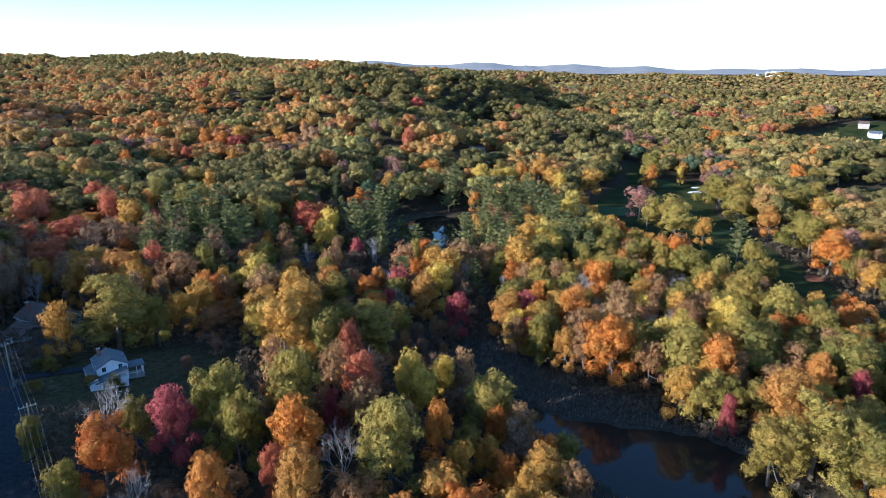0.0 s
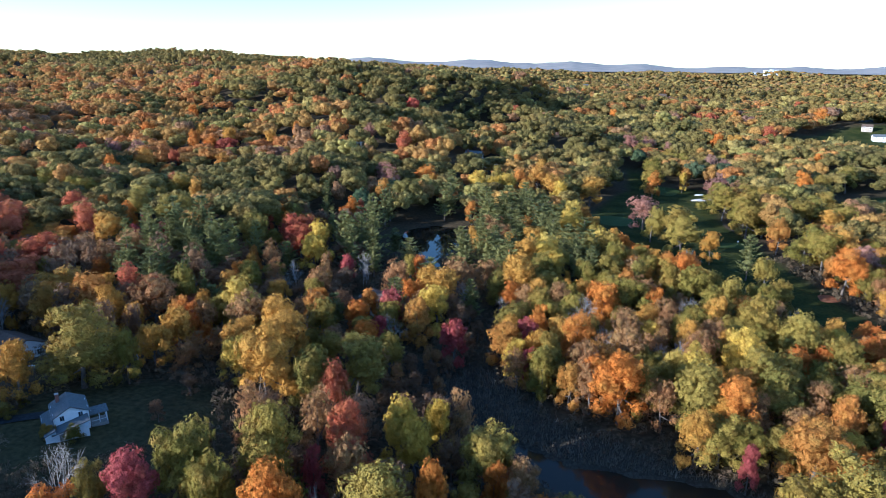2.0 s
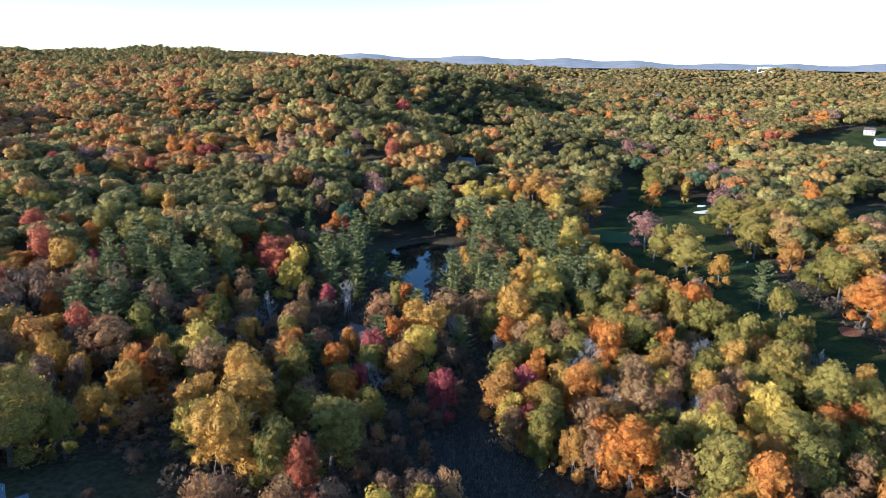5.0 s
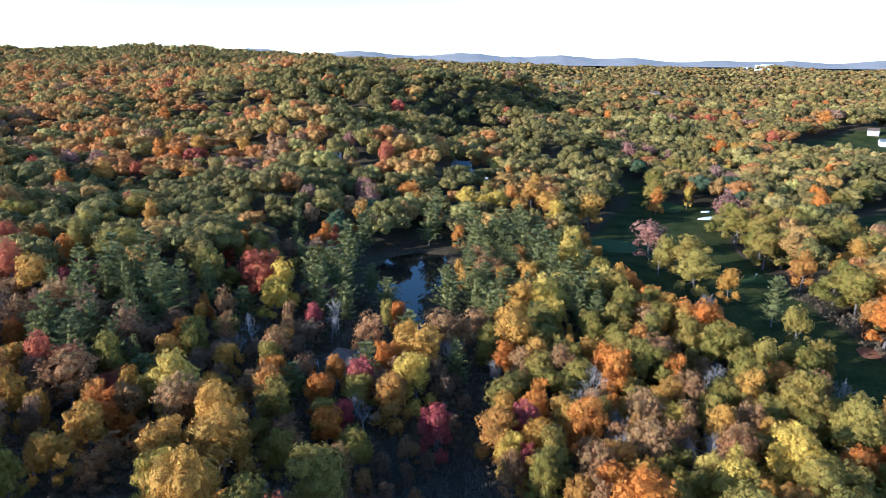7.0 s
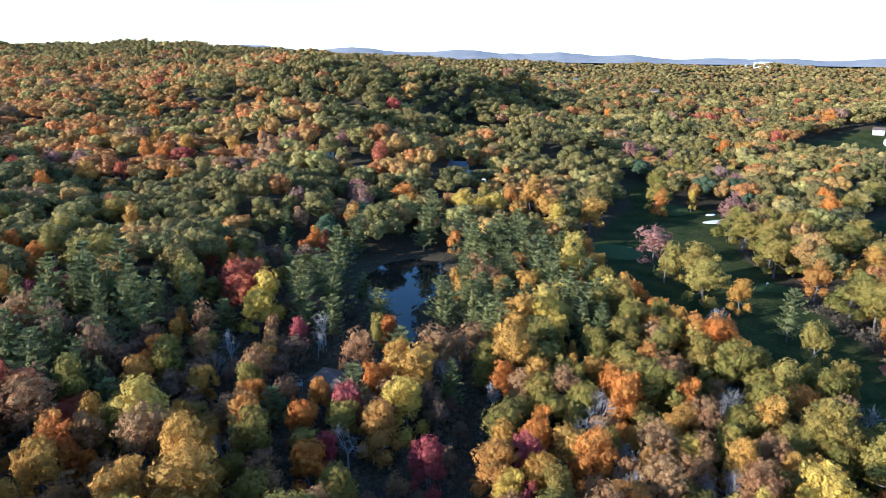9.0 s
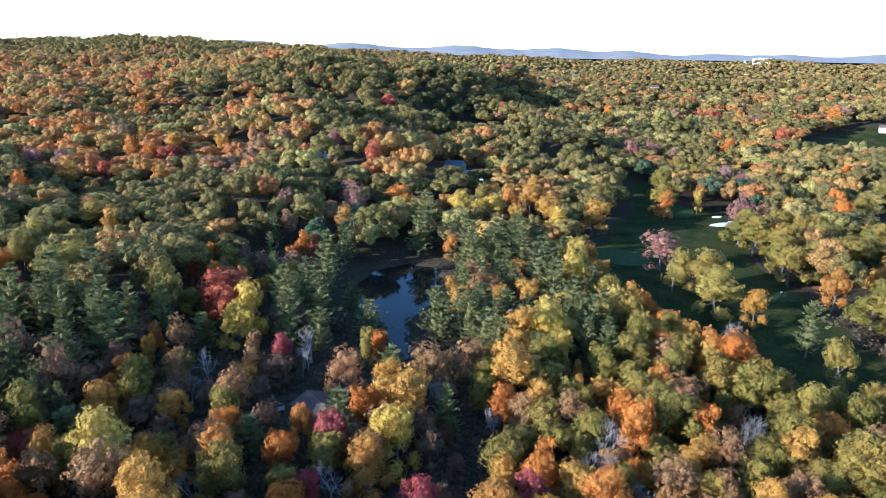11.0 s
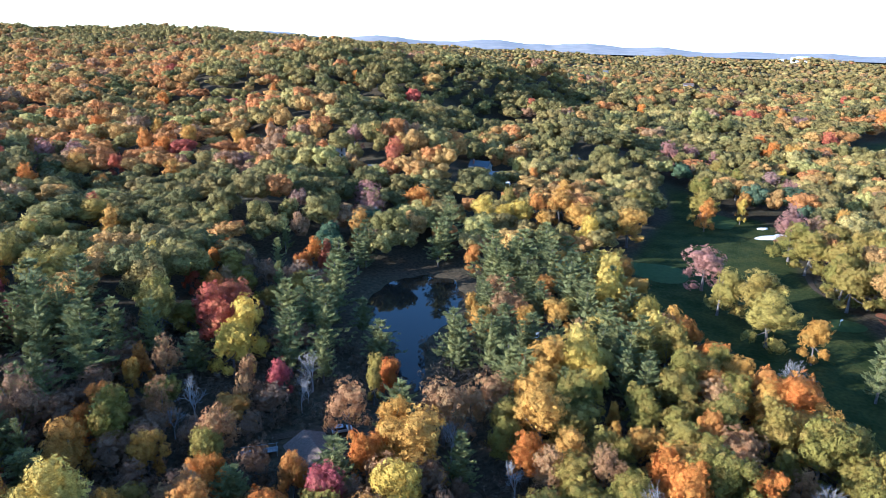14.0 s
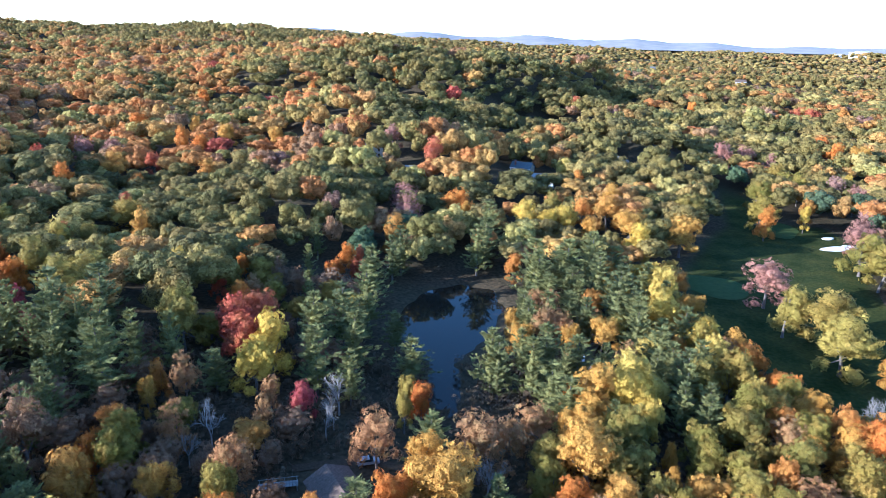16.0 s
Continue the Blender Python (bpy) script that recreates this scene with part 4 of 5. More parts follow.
def fine_ball():
    """A ball of eighty triangles."""
    verts, mids, faces = list(ICO_V), {}, []

    def middle(i, j):
        key = (min(i, j), max(i, j))
        if key not in mids:
            m = verts[i] + verts[j]
            mids[key] = len(verts)
            verts.append(m / np.linalg.norm(m))
        return mids[key]

    for i, j, k in ICO_F:
        ij, jk, ki = middle(i, j), middle(j, k), middle(k, i)
        faces += [(i, ij, ki), (j, jk, ij), (k, ki, jk), (ij, jk, ki)]
    return np.array(verts), np.array(faces)


BALL_V, BALL_F = fine_ball()


def middle_crown(n_bumps, n_cards, size, fine=True):
    """A round-topped crown, 1 m in radius and 1 m tall, with rounded boughs all over it."""
    def grow(rng):
        tall = rng.uniform(0.3, 0.4)
        flat = np.array([1.0, 1.0, tall])
        sway = rng.normal(size=2) * 0.08
        base_v, base_f = (BALL_V, BALL_F) if fine else (ICO_V, ICO_F)
        parts = [(base_v * 0.74 * flat * rng.uniform(0.9, 1.08, (len(base_v), 1)), base_f)]
        k = np.arange(n_bumps) + rng.uniform(-0.3, 0.3, n_bumps)
        z = 1 - 1.35 * (k + 0.5) / n_bumps
        a = k * 2.39996 + rng.uniform(0, 6.28)
        d = np.stack([np.sqrt(np.maximum(0, 1 - z * z)) * np.cos(a), np.sqrt(np.maximum(0, 1 - z * z)) * np.sin(a), z], -1)
        r = rng.uniform(0.24, 0.46, n_bumps)
        c = d * (rng.uniform(0.52, 0.8, n_bumps))[:, None]
        for p, q in zip(c, r):
            parts.append(((p + ICO_V * q * rng.uniform(0.85, 1.12, (12, 1))) * flat, ICO_F))
        pick = rng.choice(n_bumps, n_cards, p=r**2 / (r**2).sum())
        e = directions(rng, n_cards, -0.7) + d[pick] * 0.8
        e /= np.linalg.norm(e, axis=1, keepdims=True)
        at = (c[pick] + e * (r[pick] * rng.uniform(0.92, 1.1, n_cards))[:, None]) * flat
        v, f = cards(rng, at * (1, 1, 1 / tall), e + rng.normal(size=e.shape) * 0.3, size)
        parts.append((v * flat, f))
        v, f = join(parts)
        v = v + (0, 0, 0.96 - v[:, 2].max())
        v[:, :2] += sway * v[:, 2:]
        return v, f
    return grow


def stand(spots):
    """Old and young stands: how tall the trees are here."""
    return np.array([1 + 0.42 * noise.noise((x * 0.011, y * 0.014, 1.0)) + 0.3 * noise.noise((x * 0.05, y * 0.05, 2.0)) + 0.16 * noise.noise((x * 0.31, y * 0.31, 4.0)) for x, y in spots])


rng = np.random.default_rng(21)
taken = np.array(PLANTED)
taken = taken[taken[:, 1] > 235]
spots = scatter(rng, 250, 480, 10.6, 0.76)
spots = spots[(spots[:, 1] > 326) | (spots[:, 0] < -66) | (spots[:, 0] > 74)]
spots = spots[[not (np.hypot(taken[:, 0] - x, taken[:, 1] - y) < 0.55 * (taken[:, 2] + 5)).any() for x, y in spots]]
size = rng.uniform(3.8, 8.4, len(spots))
far_woods("autumn woods with dull green, gold and russet crowns", np.c_[spots, size, stand(spots) * (8 + 1.1 * size)], middle_crown(12, 90, 0.17, False))
spots = scatter(rng, 480, 880, 12.4, 0.73)
spots = spots[[not (np.hypot(taken[:, 0] - x, taken[:, 1] - y) < 0.6 * (taken[:, 2] + 5)).any() for x, y in spots]]
size = rng.uniform(4.8, 9.8, len(spots))
far_woods("hillside woods in dull green and autumn colours", np.c_[spots, size, stand(spots) * (9 + 0.85 * size)], middle_crown(8, 22, 0.22, False), HILL_WOODS)
spots = scatter(rng, 880, 1500, 12.6, 0.74)
size = rng.uniform(4.8, 8.8, len(spots))
far_woods("distant hillside woods in mixed autumn colours", np.c_[spots, size, stand(spots) * (10 + 0.7 * size)], middle_crown(3, 5, 0.34, False), HILL_WOODS)
spots = scatter(rng, 1500, 2600, 17.5, 0.73)
spots = spots[(spots[:, 0] > -420) | (spots[:, 1] < 1750)]
size = rng.uniform(6.5, 11.5, len(spots))
far_woods("distant hillside woods in mixed autumn colours", np.c_[spots, size, stand(spots) * (10 + 0.5 * size)], middle_crown(1, 2, 0.4, False), FAR_WOODS)


def brush():
    """Saplings and brush under the trees and along the wood's edges."""
    rng = np.random.default_rng(31)
    x, y = rng.uniform(-230, 215, 9500), rng.uniform(62, 262, 9500)
    keep = (np.abs(x) < 0.76 * y + 25) & ~is_open(x, y, -1.0)
    x, y = x[keep], y[keep]
    n, k = len(x), 15
    high, wide = rng.uniform(1.6, 5.0, n), rng.uniform(1.2, 2.6, n)
    d = directions(rng, n * k, -0.2).reshape(n, k, 3)
    at = d * np.stack([wide, wide, high * 0.55], -1)[:, None] * rng.uniform(0.6, 1.1, (n, k, 1))
    at += np.stack([x, y, ground_height(x, y) + high * 0.45], -1)[:, None]
    v, f = cards(rng, at.reshape(-1, 3), (d + rng.normal(size=d.shape) * 0.5).reshape(-1, 3), 0.55)
    me = raw_mesh("brush", v, f, BRUSH)
    tagged(new("brush", me), "brown and olive saplings and brush under the trees", "brush", kind="stuff")


brush()

# ---- houses, road, poles and other things ----
def part(name, bm, mat, parent, label=""):
    """One mesh under a thing or a part."""
    me = bpy.data.meshes.new(name)
    bm.to_mesh(me), bm.free()
    me.materials.append(mat)
    o = new(name, me)
    o.parent = parent
    return tagged(o, label)


def box(bm, x, y, z, sx, sy, sz, turn=None):
    """A box with its middle at x, y and its foot at z."""
    m = Matrix.Translation((x, y, z + sz / 2)) @ (turn or Matrix.Identity(4)) @ Matrix.Diagonal((sx, sy, sz, 1))
    return bmesh.ops.create_cube(bm, size=1, matrix=m)["verts"]


def boxes(*all_boxes):
    bm = bmesh.new()
    for b in all_boxes:
        box(bm, *b)
    return bm


def rounded_boxes(by, *all_boxes):
    bm = boxes(*all_boxes)
    bmesh.ops.bevel(bm, geom=bm.edges[:], offset=by, segments=2, affect="EDGES")
    return bm


def rod(bm, a, b, r, sides=8, r2=None):
    d = Vector(b) - Vector(a)
    m = Matrix.Translation((Vector(a) + Vector(b)) / 2) @ d.to_track_quat("Z", "Y").to_matrix().to_4x4()
    bmesh.ops.create_cone(bm, cap_ends=True, segments=sides, radius1=r, radius2=r if r2 is None else r2, depth=d.length, matrix=m)
    return bm


def prism(outline, y0, y1):
    """An outline in x and z, drawn out along y."""
    bm = bmesh.new()
    a = [bm.verts.new((x, y0, z)) for x, z in outline]
    b = [bm.verts.new((x, y1, z)) for x, z in outline]
    bm.faces.new(a), bm.faces.new(b[::-1])
    for i in range(len(a)):
        j = (i + 1) % len(a)
        bm.faces.new((a[i], b[i], b[j], a[j]))
    bmesh.ops.recalc_face_normals(bm, faces=bm.faces[:])
    return bm


def gable_roof(wide, deep, eave, ridge, over=0.45, thick=0.22, y0=None):
    """Two sloping slabs with an overhang."""
    w, y1 = wide / 2 + over, deep / 2 + over
    drop = over * (ridge - eave) / (wide / 2)
    return prism([(-w, eave - drop), (0, ridge), (w, eave - drop), (w, eave - drop + thick), (0, ridge + thick * 1.2), (-w, eave - drop + thick)], -y1 if y0 is None else y0, y1)


def window(parent, x, y, z, wide, high, side):
    """A window on a wall: side is the way that it faces, as x or y with a sign."""
    ax, s = side[0], 1 if side[1] == "+" else -1
    dx, dy = (0.06 * s, 0) if ax == "x" else (0, 0.06 * s)
    size = (0.1, wide + 0.24, high + 0.24) if ax == "x" else (wide + 0.24, 0.1, high + 0.24)
    f = part("window", boxes((x + dx / 2, y + dy / 2, z - 0.12, *size)), SIDING, parent)
    size = (0.06, wide, high) if ax == "x" else (wide, 0.06, high)
    part("pane", boxes((x + dx, y + dy, z, *size)), GLASS, f, "dark window glass")
    bar = (0.05, 0.05, high) if ax == "x" else (0.05, 0.05, high)
    part("glazing_bar", boxes((x + dx * 1.7, y + dy * 1.7, z, *bar)), SIDING, f)


def house(label, x, y, turn, wide, deep, eave, ridge, walls, roofing, storeys=2, chimney=True, group="", foot=None, size=1.0):
    """A gabled house, its ridge along its own y."""
    top = tagged(new("house"), label, "house", group)
    z = float(ground_height(x, y)) if foot is None else foot
    top.matrix_basis = pose(x, y, z, 0, 0, turn) @ Matrix.Diagonal((size, size, size, 1))
    part("wall", prism([(-wide / 2, -1.5), (wide / 2, -1.5), (wide / 2, eave), (0, ridge - 0.05), (-wide / 2, eave)], -deep / 2, deep / 2), walls, top)
    part("roof", gable_roof(wide, deep, eave, ridge), roofing, top, "shingled gable roof")
    for s in (-1, 1):
        part("gutter", boxes((s * (wide / 2 + 0.42), 0, eave - 0.3, 0.08, deep + 0.9, 0.18)), SIDING, top)
    for sx, sy in ((-1, -1), (-1, 1), (1, -1), (1, 1)):
        part("corner_board", boxes((sx * wide / 2, sy * deep / 2, 0, 0.16, 0.16, eave - 0.1)), SIDING, top)
    for floor_no in range(storeys):
        for k in (-0.27, 0.27):
            window(top, k * wide, -deep / 2, 1.0 + 2.6 * floor_no, 0.95, 1.3, "y-")
            window(top, wide / 2, k * deep, 1.0 + 2.6 * floor_no, 0.95, 1.3, "x+")
            window(top, -wide / 2, k * deep, 1.0 + 2.6 * floor_no, 0.95, 1.3, "x-")
    d = part("door", boxes((0, -deep / 2 - 0.03, 0.1, 1.0, 0.1, 2.1)), BROWN_SHINGLES, top, "dark panelled front door")
    part("door_handle", boxes((0.36, -deep / 2 - 0.12, 1.05, 0.06, 0.08, 0.14)), WIRE, d)
    if chimney:
        c = part("chimney", boxes((-wide * 0.28, deep * 0.3, eave - 0.5, 0.8, 0.8, ridge - eave + 1.7)), BRICK_RED, top, "brick chimney")
        part("chimney_cap", boxes((-wide * 0.28, deep * 0.3, ridge + 1.2, 1.0, 1.0, 0.12)), PLANK, c)
    return top


# the white house beside the road, with a low front wing and a side porch
top = house("two-storey white clapboard house with grey shingle roof", -67.2, 119.4, 35, 7.8, 8.6, 4.8, 6.9, SIDING, SHINGLES, size=0.7)
wing = part("front_wing", boxes((-0.6, -6.3, -1.5, 7.6, 3.9, 4.0)), SIDING, top, "low front wing")
part("wing_roof", prism([(-5.0, 2.1), (3.6, 3.9), (3.6, 4.1), (-5.0, 2.3)], -8.6, -4.35), SHINGLES, wing, "single-pitch shingle roof")
part("garage_door", boxes((-2.2, -8.28, 0.0, 2.4, 0.08, 2.0)), PLANK, wing)
lean = part("side_roof", prism([(-6.6, 2.2), (-4.1, 3.3), (-4.1, 3.5), (-6.6, 2.4)], -8.4, 4.4), SHINGLES, top, "lean-to shingle roof")
part("side_wall", boxes((-5.3, -2.0, -1.5, 2.2, 12, 4.0)), SIDING, lean)
porch = part("porch", boxes((6.2, -2.2, -0.8, 4.0, 3.8, 1.0)), PLANK, top, "raised side porch")
part("porch_roof", rounded_boxes(0.08, (6.2, -2.2, 3.0, 4.6, 4.6, 0.3)), SHINGLES, porch, "flat grey porch roof")
for px, py in ((8.0, -3.9), (8.0, -0.5), (8.0, -2.2), (6.2, -3.9)):
    part("porch_post", boxes((px, py, 0.2, 0.16, 0.16, 2.8)), SIDING, porch)
part("porch_rail", boxes((8.0, -2.2, 1.0, 0.08, 3.4, 0.1), (6.2, -3.9, 1.0, 3.5, 0.08, 0.1)), SIDING, porch)

# its neighbour among the trees, with a double garage
top = house("low white house with brown shingle roof under trees", -105, 161, 62, 9.5, 13, 3.2, 5.6, SIDING, BROWN_SHINGLES, 1)
g = part("garage", boxes((-8.5, -4.5, -1.5, 7.0, 6.4, 4.1)), SIDING, top, "double garage")
part("garage_roof", prism([(-12.4, 2.5), (-8.5, 4.2), (-4.6, 2.5), (-4.6, 2.75), (-8.5, 4.45), (-12.4, 2.75)], -8.2, -0.8), BROWN_SHINGLES, g)
for dx in (-10.2, -6.8):
    part("garage_door", boxes((dx, -7.74, 0.0, 2.6, 0.1, 2.1)), SIDING, g, "white panelled garage door")
house("small house with grey roof half hidden by crowns", -40, 76, 20, 7, 8, 3.2, 5.2, SIDING, SHINGLES, 1)

# houses farther up the slope
FAR = "houses among the woods"
house("tall white house in a gap in the woods", -58.3, 466, 12, 9, 10, 6.5, 9.6, SIDING, SHINGLES, 2, False, FAR)
house("pale house with light roof behind trees", -31.3, 433, 75, 7, 10, 4.2, 6.2, SIDING, PLANK, 1, False, FAR)
house("white house with green lawn up the slope", 19.7, 544, 20, 8, 9, 5.4, 8.0, SIDING, SHINGLES, 2, True, FAR)
house("grey house with broad pale roof", 24.1, 464, 68, 8, 11, 4.5, 7.0, TAN_SIDING, SHINGLES, 1, True, FAR)
house("grey house with broad pale roof", 33.9, 447, 80, 9, 12, 3.8, 6.2, SIDING, PLANK, 1, False, FAR)
house("house gable between oak crowns", 80.5, 487, 40, 8, 9, 5.4, 8.4, SIDING, SHINGLES, 2, False, FAR)
VALLEY = "houses in the valley"
for x, y, turn, w, d, label, wall, roof in (
    (393, 596, 70, 9, 14, "large white house beside open lawns", SIDING, SHINGLES),
    (440, 690, 80, 9, 16, "white house with grey roof beside lawns", SIDING, SHINGLES),
    (398, 622, 60, 8, 12, "tan house with brown roof beside lawns", TAN_SIDING, BROWN_SHINGLES),
    (598, 946, 85, 9, 14, "white house with grey roof beside lawns", SIDING, SHINGLES),
    (404, 984, 70, 10, 16, "white house above a red maple", SIDING, PLANK),
    (318, 1113, 40, 10, 12, "small white house in the wooded valley", SIDING, SHINGLES),
    (300, 1378, 75, 8, 11, "white house on the far wooded slope", SIDING, SHINGLES),
    (330, 1400, 75, 8, 10, "white house on the far wooded slope", SIDING, SHINGLES),
    (398, 1205, 80, 10, 16, "tan house in the wooded valley", TAN_SIDING, BROWN_SHINGLES),
    (-246, 394, 70, 9, 14, "white house at the edge of the woods", SIDING, SHINGLES),
):
    house(label, x, y, turn, w, d, 9.0 if y > 800 else 5.4, 12.5 if y > 800 else 8.2, wall, roof, 2, False, VALLEY, None, 0.72 if y < 800 else 1.0)


def long_building(x, y, turn, wide, deep, high):
    """A flat-roofed works building far off."""
    top = tagged(new("warehouse"), "long white flat-roofed building on a far hill", "building", "far white buildings")
    top.matrix_basis = pose(x, y, float(ground_height(x, y)), 0, 0, turn)
    part("wall", boxes((0, 0, -4, wide, deep, high + 4)), SIDING, top)
    part("roof", boxes((0, 0, high, wide + 1, deep + 1, 1.2)), SIDING, top)
    for k in range(6):
        part("window", boxes(((k - 2.5) * wide / 6.5, -deep / 2 - 0.1, high * 0.45, wide / 9, 0.3, high * 0.25)), GLASS, top)


long_building(1165, 2360, 0, 52, 24, 17)
long_building(1215, 2440, 6, 34, 20, 20)
long_building(1085, 2330, -8, 22, 14, 14)


# the road and drives: sheets that follow the ground
def strip(name, line, wide, lift, mat, label, category):
    """A paved way along a line."""
    pts = []
    for (x0, y0), (x1, y1) in zip(line, line[1:]):
        n = max(2, int(math.hypot(x1 - x0, y1 - y0) / 2.5))
        pts += [(x0 + (x1 - x0) * k / n, y0 + (y1 - y0) * k / n) for k in range(n)]
    pts = np.array(pts + [line[-1]])
    for _ in range(3):
        pts[1:-1] = (pts[:-2] + 2 * pts[1:-1] + pts[2:]) / 4
    d = np.gradient(pts, axis=0)
    d /= np.linalg.norm(d, axis=1, keepdims=True)
    side = np.stack([-d[:, 1], d[:, 0]], -1)
    rows = []
    for s in (-1.0, -0.5, 0.0, 0.5, 1.0):
        q = pts + side * s * wide / 2
        rows.append(np.c_[q, ground_height(q[:, 0], q[:, 1]) + lift - 0.03 * abs(s)])
    v = np.stack(rows, 1)
    n = len(pts)
    ids = np.arange(n * 5).reshape(n, 5)
    f = np.stack([ids[:-1, :-1], ids[1:, :-1], ids[1:, 1:], ids[:-1, 1:]], -1).reshape(-1, 4)
    return tagged(new(name, raw_mesh(name, v.reshape(-1, 3), f[:, ::-1], mat)), label, category, kind="structure")


strip("road", ROAD, 9.0, 0.25, ASPHALT, "grey asphalt residential road in shade", "road")
strip("pavement", [(-60, 88), (-55, 95), (-52, 101)], 4.0, 0.2, ASPHALT, "short asphalt driveway", "driveway")
# this drive is darkened with the asphalt colour to stand in for shade
strip("pavement", [(-88, 116), (-82, 119), (-74, 122)], 3.0, 0.2, ASPHALT, "driveway to the house, coloured asphalt-dark in place of shade", "driveway")
strip("pavement", [(-98, 134), (-99, 142), (-100, 150)], 5.0, 0.2, ASPHALT, "asphalt driveway to the garage", "driveway")
# tan gravel in deep shade: the dark dirt colour carries that shade
strip("pavement", [(-30, 214), (-22, 217), (-14, 219), (-8, 217)], 2.2, 0.2, DIRT, "gravel yard beside a barn, shade put in as dark brown", "yard")
strip("pavement", [(30, 246), (33, 258), (34, 272), (40, 284), (52, 292)], 5.0, 0.2, GRAVEL, "gravel lane under the pines", "lane")
strip("pavement", [(146, 286), (140, 296), (137, 312), (143, 330)], 2.0, 0.2, DIRT, "narrow brown cart path along the fairway", "path")


def utility_pole(x, y, turn):
    top = tagged(new("utility_pole"), "weathered wooden utility pole with a crossarm", "utility pole", "utility poles")
    z = float(ground_height(x, y))
    top.matrix_basis = pose(x, y, z, 0, 0, turn)
    part("pole", rod(bmesh.new(), (0, 0, -0.5), (0, 0, 9.8), 0.17, 8, 0.11), POLE_WOOD, top)
    arm = part("crossarm", boxes((0, 0.12, 9.1, 2.6, 0.12, 0.14)), POLE_WOOD, top)
    for k in (-1.15, -0.5, 0.5, 1.15):
        part("insulator", rod(bmesh.new(), (k, 0.12, 9.24), (k, 0.12, 9.44), 0.06, 6, 0.04), SIDING, arm, "pale glazed insulator")
    return top


POLES = [(-36, 52), (-51, 72.5), (-66.5, 92.8), (-82.8, 112.9), (-104, 137)]
for (x, y), turn in zip(POLES, (30, 36, 40, 48, 60)):
    utility_pole(x, y, turn)
for off in (-1.15, -0.5, 0.5, 1.15):
    for (ax, ay), (bx, by) in zip(POLES, POLES[1:]):
        d = Vector((bx - ax, by - ay, 0)).normalized()
        sx, sy = d.y * off, -d.x * off
        za, zb = float(ground_height(ax, ay)) + 9.44, float(ground_height(bx, by)) + 9.44
        pts = [(ax + sx + (bx - ax) * t, ay + sy + (by - ay) * t, za + (zb - za) * t - 2.4 * t * (1 - t)) for t in np.linspace(0, 1, 13)]
        v, f = tube(pts, [0.014] * 13, 4)
        tagged(new("overhead_wire", raw_mesh("overhead_wire", v, f, WIRE)), "sagging overhead electric wire between poles", "wire", "overhead wires")

# the barn and the plank bridge by the stream
top = tagged(new("barn"), "brown-roofed barn in deep shade beside the pond", "barn")
top.matrix_basis = pose(-18.8, 204.4, float(ground_height(-18.8, 204.4)), 0, 0, 35)
part("wall", prism([(-4, -1), (4, -1), (4, 4.2), (0, 6.0), (-4, 4.2)], -4.5, 4.5), TAN_SIDING, top)
part("roof", gable_roof(8, 9, 4.2, 6.1), BROWN_SHINGLES, top, "weathered brown shingle roof")
part("barn_door", boxes((0, -4.55, 0, 2.6, 0.12, 2.8)), BROWN_SHINGLES, top)
window(top, 4, 1.5, 1.4, 0.9, 1.0, "x+")
top = tagged(new("footbridge"), "long grey plank footbridge with low rails", "footbridge")
top.matrix_basis = pose(-30.7, 208, float(ground_height(-30.7, 208)), 0, 0, 16)
for k in range(14):
    part("plank", boxes((-3.4 + 0.52 * k, 0, 0.9, 0.48, 1.7, 0.08)), PLANK, top)
for s in (-1, 1):
    part("rail", boxes((0, s * 0.85, 1.7, 7.4, 0.08, 0.1)), PLANK, top)
    for k in (-3.4, -1.1, 1.1, 3.4):
        part("post", boxes((k, s * 0.85, -0.6, 0.12, 0.12, 2.4)), PLANK, top)


def car(x, y, turn, paint, label):
    top = tagged(new("car"), label, "car", "parked cars")
    top.matrix_basis = pose(x, y, float(ground_height(x, y)) + 0.2, 0, 0, turn)
    bm = prism([(-2.2, 0.35), (2.2, 0.35), (2.25, 0.75), (1.3, 0.95), (-2.1, 1.0)], -0.88, 0.88)
    bmesh.ops.bevel(bm, geom=bm.edges[:], offset=0.08, segments=2, affect="EDGES")
    part("body", bm, paint, top)
    part("cabin", prism([(-1.9, 0.95), (1.0, 0.95), (0.35, 1.45), (-1.5, 1.48)], -0.76, 0.76), GLASS, top, "dark glass cabin")
    part("roof", rounded_boxes(0.03, (-0.6, 0, 1.44, 1.7, 1.4, 0.08)), paint, top)
    for wx in (-1.35, 1.35):
        for wy in (-0.86, 0.86):
            part("wheel", rod(bmesh.new(), (wx, wy - 0.1, 0.32), (wx, wy + 0.1, 0.32), 0.32, 12), RUBBER, top)
    for wy in (-0.6, 0.6):
        part("headlight", rounded_boxes(0.02, (2.2, wy, 0.62, 0.08, 0.34, 0.14)), GLASS, top)


WHITE_PAINT, _tree, _b = material("white_car_paint", 0.3)
_b.inputs["Base Color"].default_value = (0.7, 0.7, 0.7, 1)
SILVER_PAINT, _tree, _b = material("silver_car_paint", 0.3)
_b.inputs["Base Color"].default_value = (0.35, 0.37, 0.4, 1)
car(32.8, 267.5, 80, WHITE_PAINT, "white car parked under the pines")
car(34.6, 260.0, 95, WHITE_PAINT, "white car parked under the pines")
car(31.4, 252.2, 75, SILVER_PAINT, "silver car parked on a gravel lane")
car(-15.5, 217.5, 20, SILVER_PAINT, "pale silver car parked beside a barn")
car(-93.5, 147.5, 65, WHITE_PAINT, "white car parked by a garage")


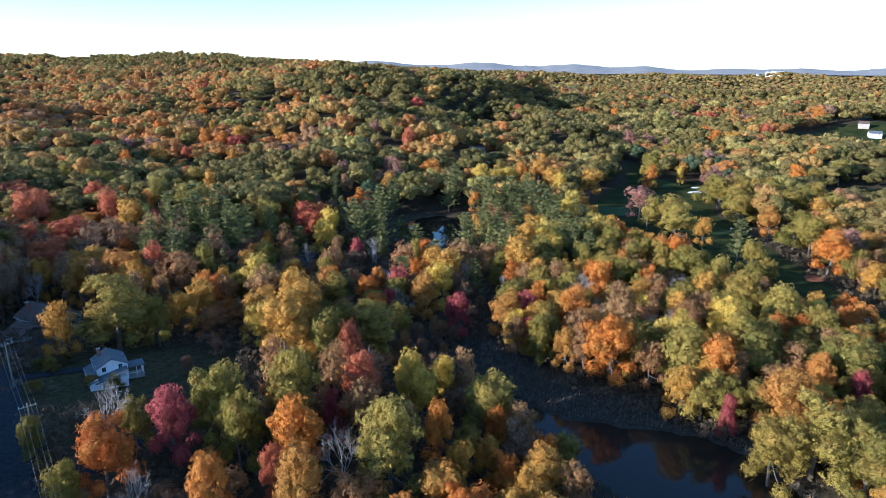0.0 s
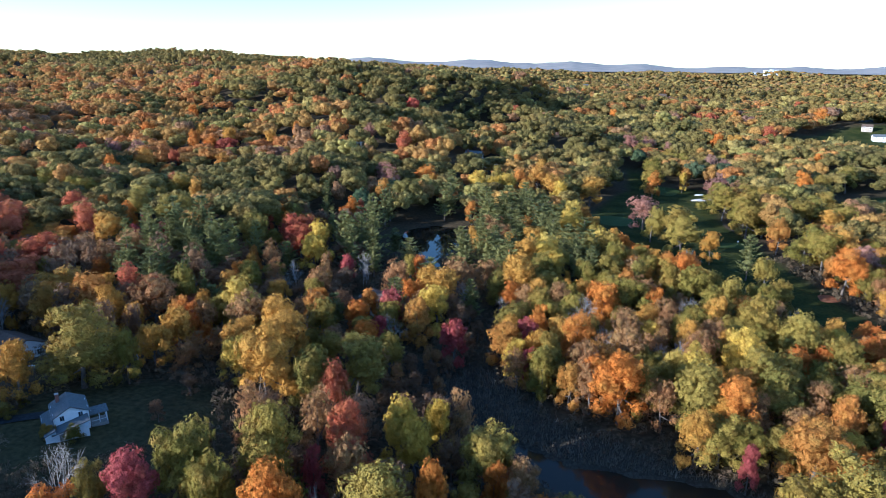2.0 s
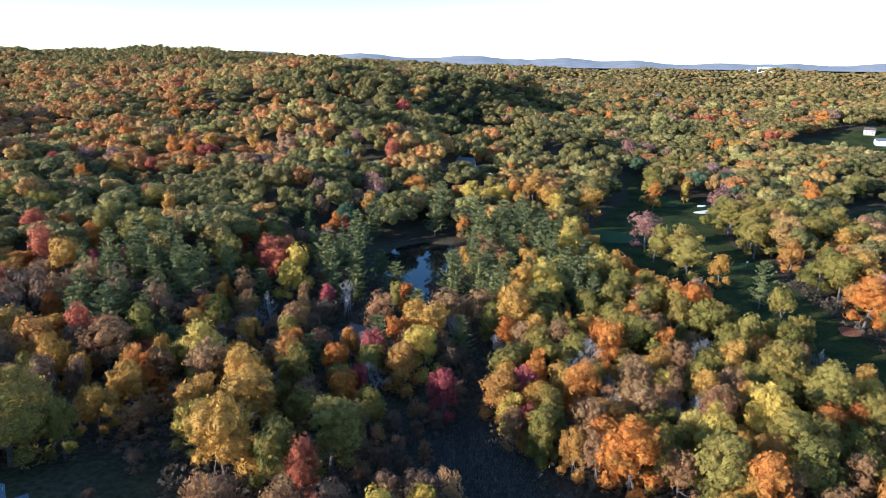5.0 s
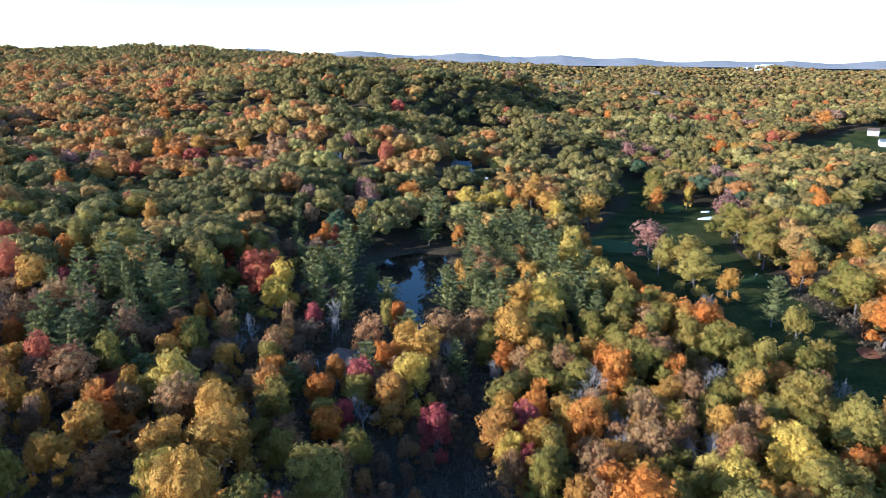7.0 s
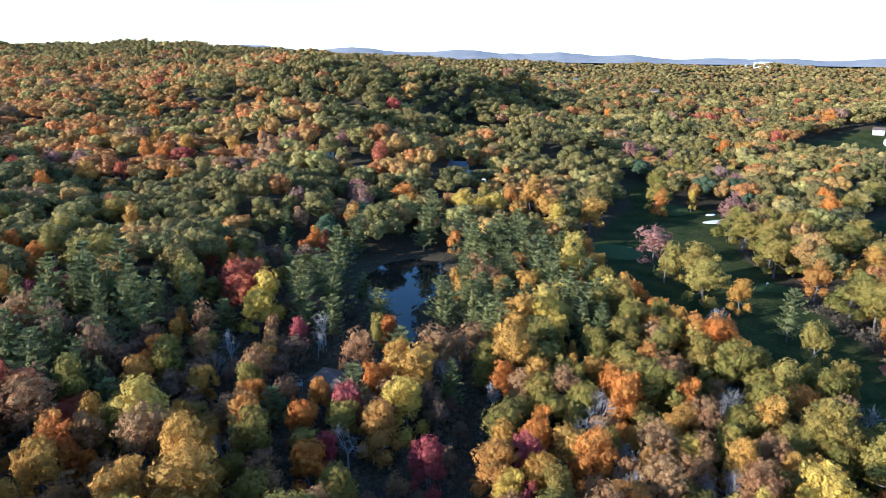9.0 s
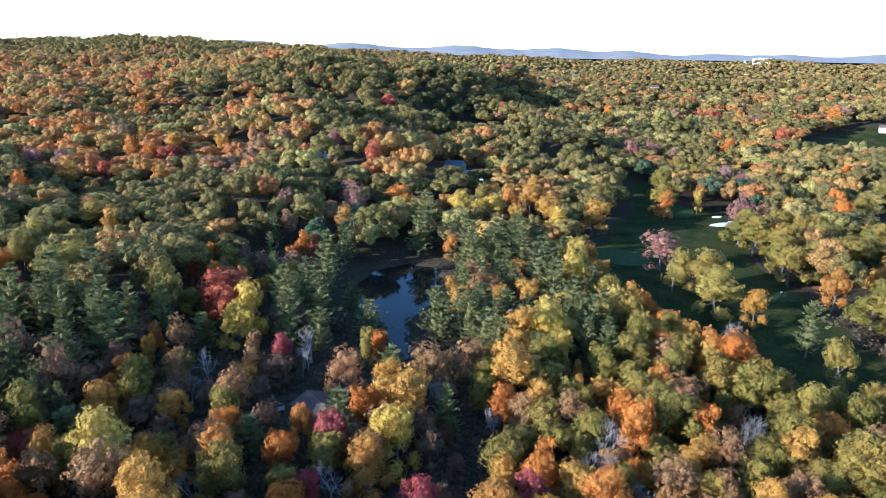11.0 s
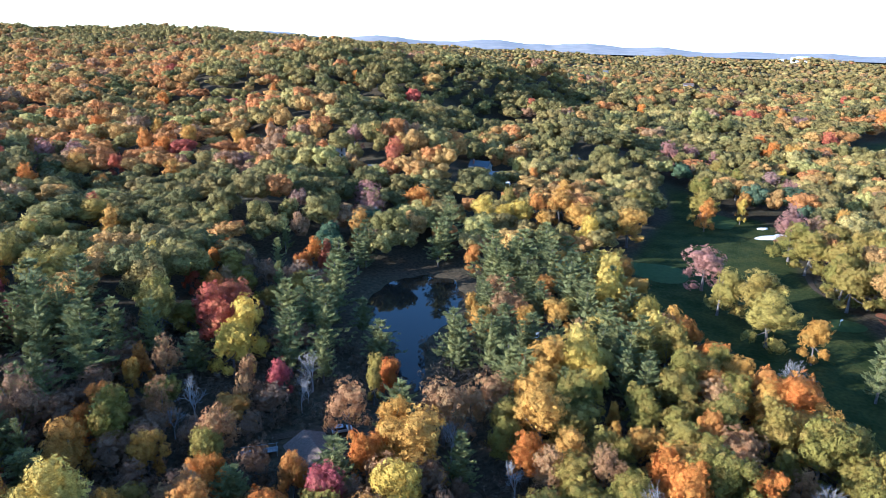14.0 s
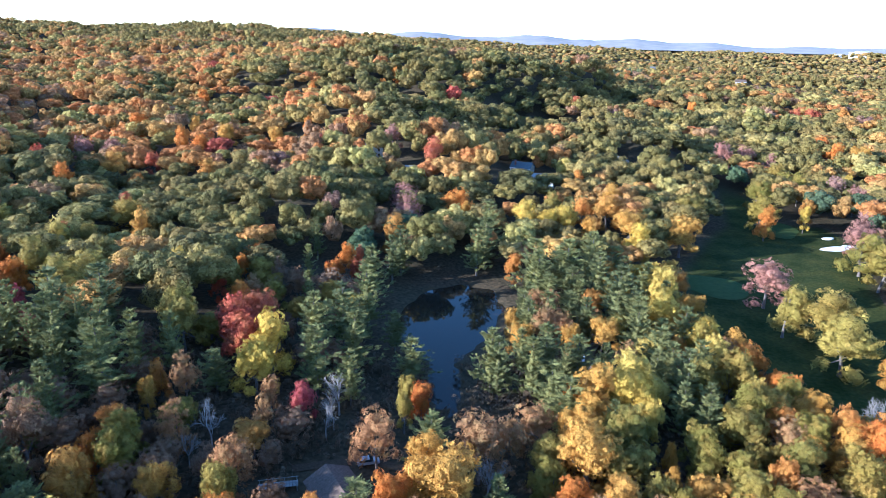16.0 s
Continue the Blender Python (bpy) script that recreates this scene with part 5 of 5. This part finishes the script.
# the golf course: greens, bunkers and a flag
def patch(name, x, y, rx, ry, turn, lift, lip, mat, label, category):
    """A low rounded patch with an uneven edge, dished or domed."""
    bm = bmesh.new()
    rings = []
    for s in (1.0, 0.9, 0.6, 0.25):
        ring = []
        for k in range(28):
            a = 2 * math.pi * k / 28
            w = 1 + 0.16 * math.sin(2 * a + x) + 0.1 * math.sin(3 * a + y)
            px, py = rx * s * w * math.cos(a), ry * s * w * math.sin(a)
            c, q = math.cos(radians(turn)), math.sin(radians(turn))
            gx_, gy_ = x + px * c - py * q, y + px * q + py * c
            h = {1.0: -0.05, 0.9: lip, 0.6: 0.4 * lip, 0.25: 0.3 * lip}[s] if lip > 0.2 else 0.08 * (1 - s)
            ring.append(bm.verts.new((gx_, gy_, float(ground_height(gx_, gy_)) + lift + h)))
        rings.append(ring)
    for a, b in zip(rings, rings[1:]):
        for k in range(28):
            bm.faces.new((a[k], a[(k + 1) % 28], b[(k + 1) % 28], b[k]))
    bm.faces.new(rings[-1])
    for f in bm.faces:
        f.smooth = True
    me = bpy.data.meshes.new(name)
    bm.to_mesh(me), bm.free()
    me.materials.append(mat)
    return tagged(new(name, me), label, category, kind="structure")


for x, y, rx, ry, turn in ((85, 327, 12, 11, 10), (138, 404, 9, 13, 10), (128.5, 281.4, 8, 5, 20), (262, 374, 18, 6, 0)):
    patch("putting_green", x, y, rx, ry, turn, 0.12, 0.0, GREEN_TURF, "smooth pale green putting green", "putting green")
for x, y, rx, ry, turn in ((122, 178, 3.6, 2.6, 20), (119, 172, 2.6, 1.8, 0), (150, 376, 7, 2.6, 12), (157, 379, 3.4, 2.6, 0), (154.5, 391, 3.2, 1.5, 30), (268, 372, 6, 1.6, 0)):
    patch("sand_bunker", x, y, rx, ry, turn, 0.16, 0.3, SAND, "white sand bunker with a low lip", "bunker")
FALLEN = rough_paint("fallen_leaves", (0.16, 0.06, 0.03), (0.3, 0.13, 0.06), 2.0, 0.95, 0.05)
patch("fallen_leaves", 131, 217, 4.2, 3.2, 15, 0.1, 0.0, FALLEN, "rust-brown fallen leaves on the grass", "fallen leaves")
patch("fallen_leaves", 146, 287, 5.5, 2.2, 70, 0.1, 0.0, FALLEN, "rust-brown fallen leaves on the grass", "fallen leaves")
top = tagged(new("golf_flag"), "white flag on a thin pole in a green", "flag")
top.matrix_basis = pose(128.5, 281.4, float(ground_height(128.5, 281.4)) + 0.1)
part("pole", rod(bmesh.new(), (0, 0, 0), (0, 0, 2.3), 0.03, 6), SIDING, top)
part("flag", boxes((0.35, 0, 1.75, 0.7, 0.03, 0.5)), SIDING, top)


# reeds and brush on the marsh
def reeds():
    rng = np.random.default_rng(5)
    x, y = rng.uniform(-16, 74, 70000), rng.uniform(66, 174, 70000)
    keep = (away(x, y, MARSH) < 1) & (away(x, y, POOL) > 0.3)
    x, y = x[keep], y[keep]
    z = ground_height(x, y)
    n = len(x)
    a, h, w = rng.uniform(0, np.pi, n), rng.uniform(0.3, 1.15, n), rng.uniform(0.05, 0.16, n)
    lean = rng.normal(size=(n, 2)) * 0.35
    dx, dy = np.cos(a) * w, np.sin(a) * w
    v = np.stack([np.c_[x - dx, y - dy, z - 0.1], np.c_[x + dx, y + dy, z - 0.1], np.c_[x + lean[:, 0] + dx * 0.3, y + lean[:, 1] + dy * 0.3, z + h]], 1).reshape(-1, 3)
    me = raw_mesh("marsh_reeds", v, np.arange(3 * n).reshape(-1, 3), REED)
    tagged(new("marsh_reeds", me), "dry grey-brown marsh reeds and sedge", "reeds", kind="stuff")


reeds()
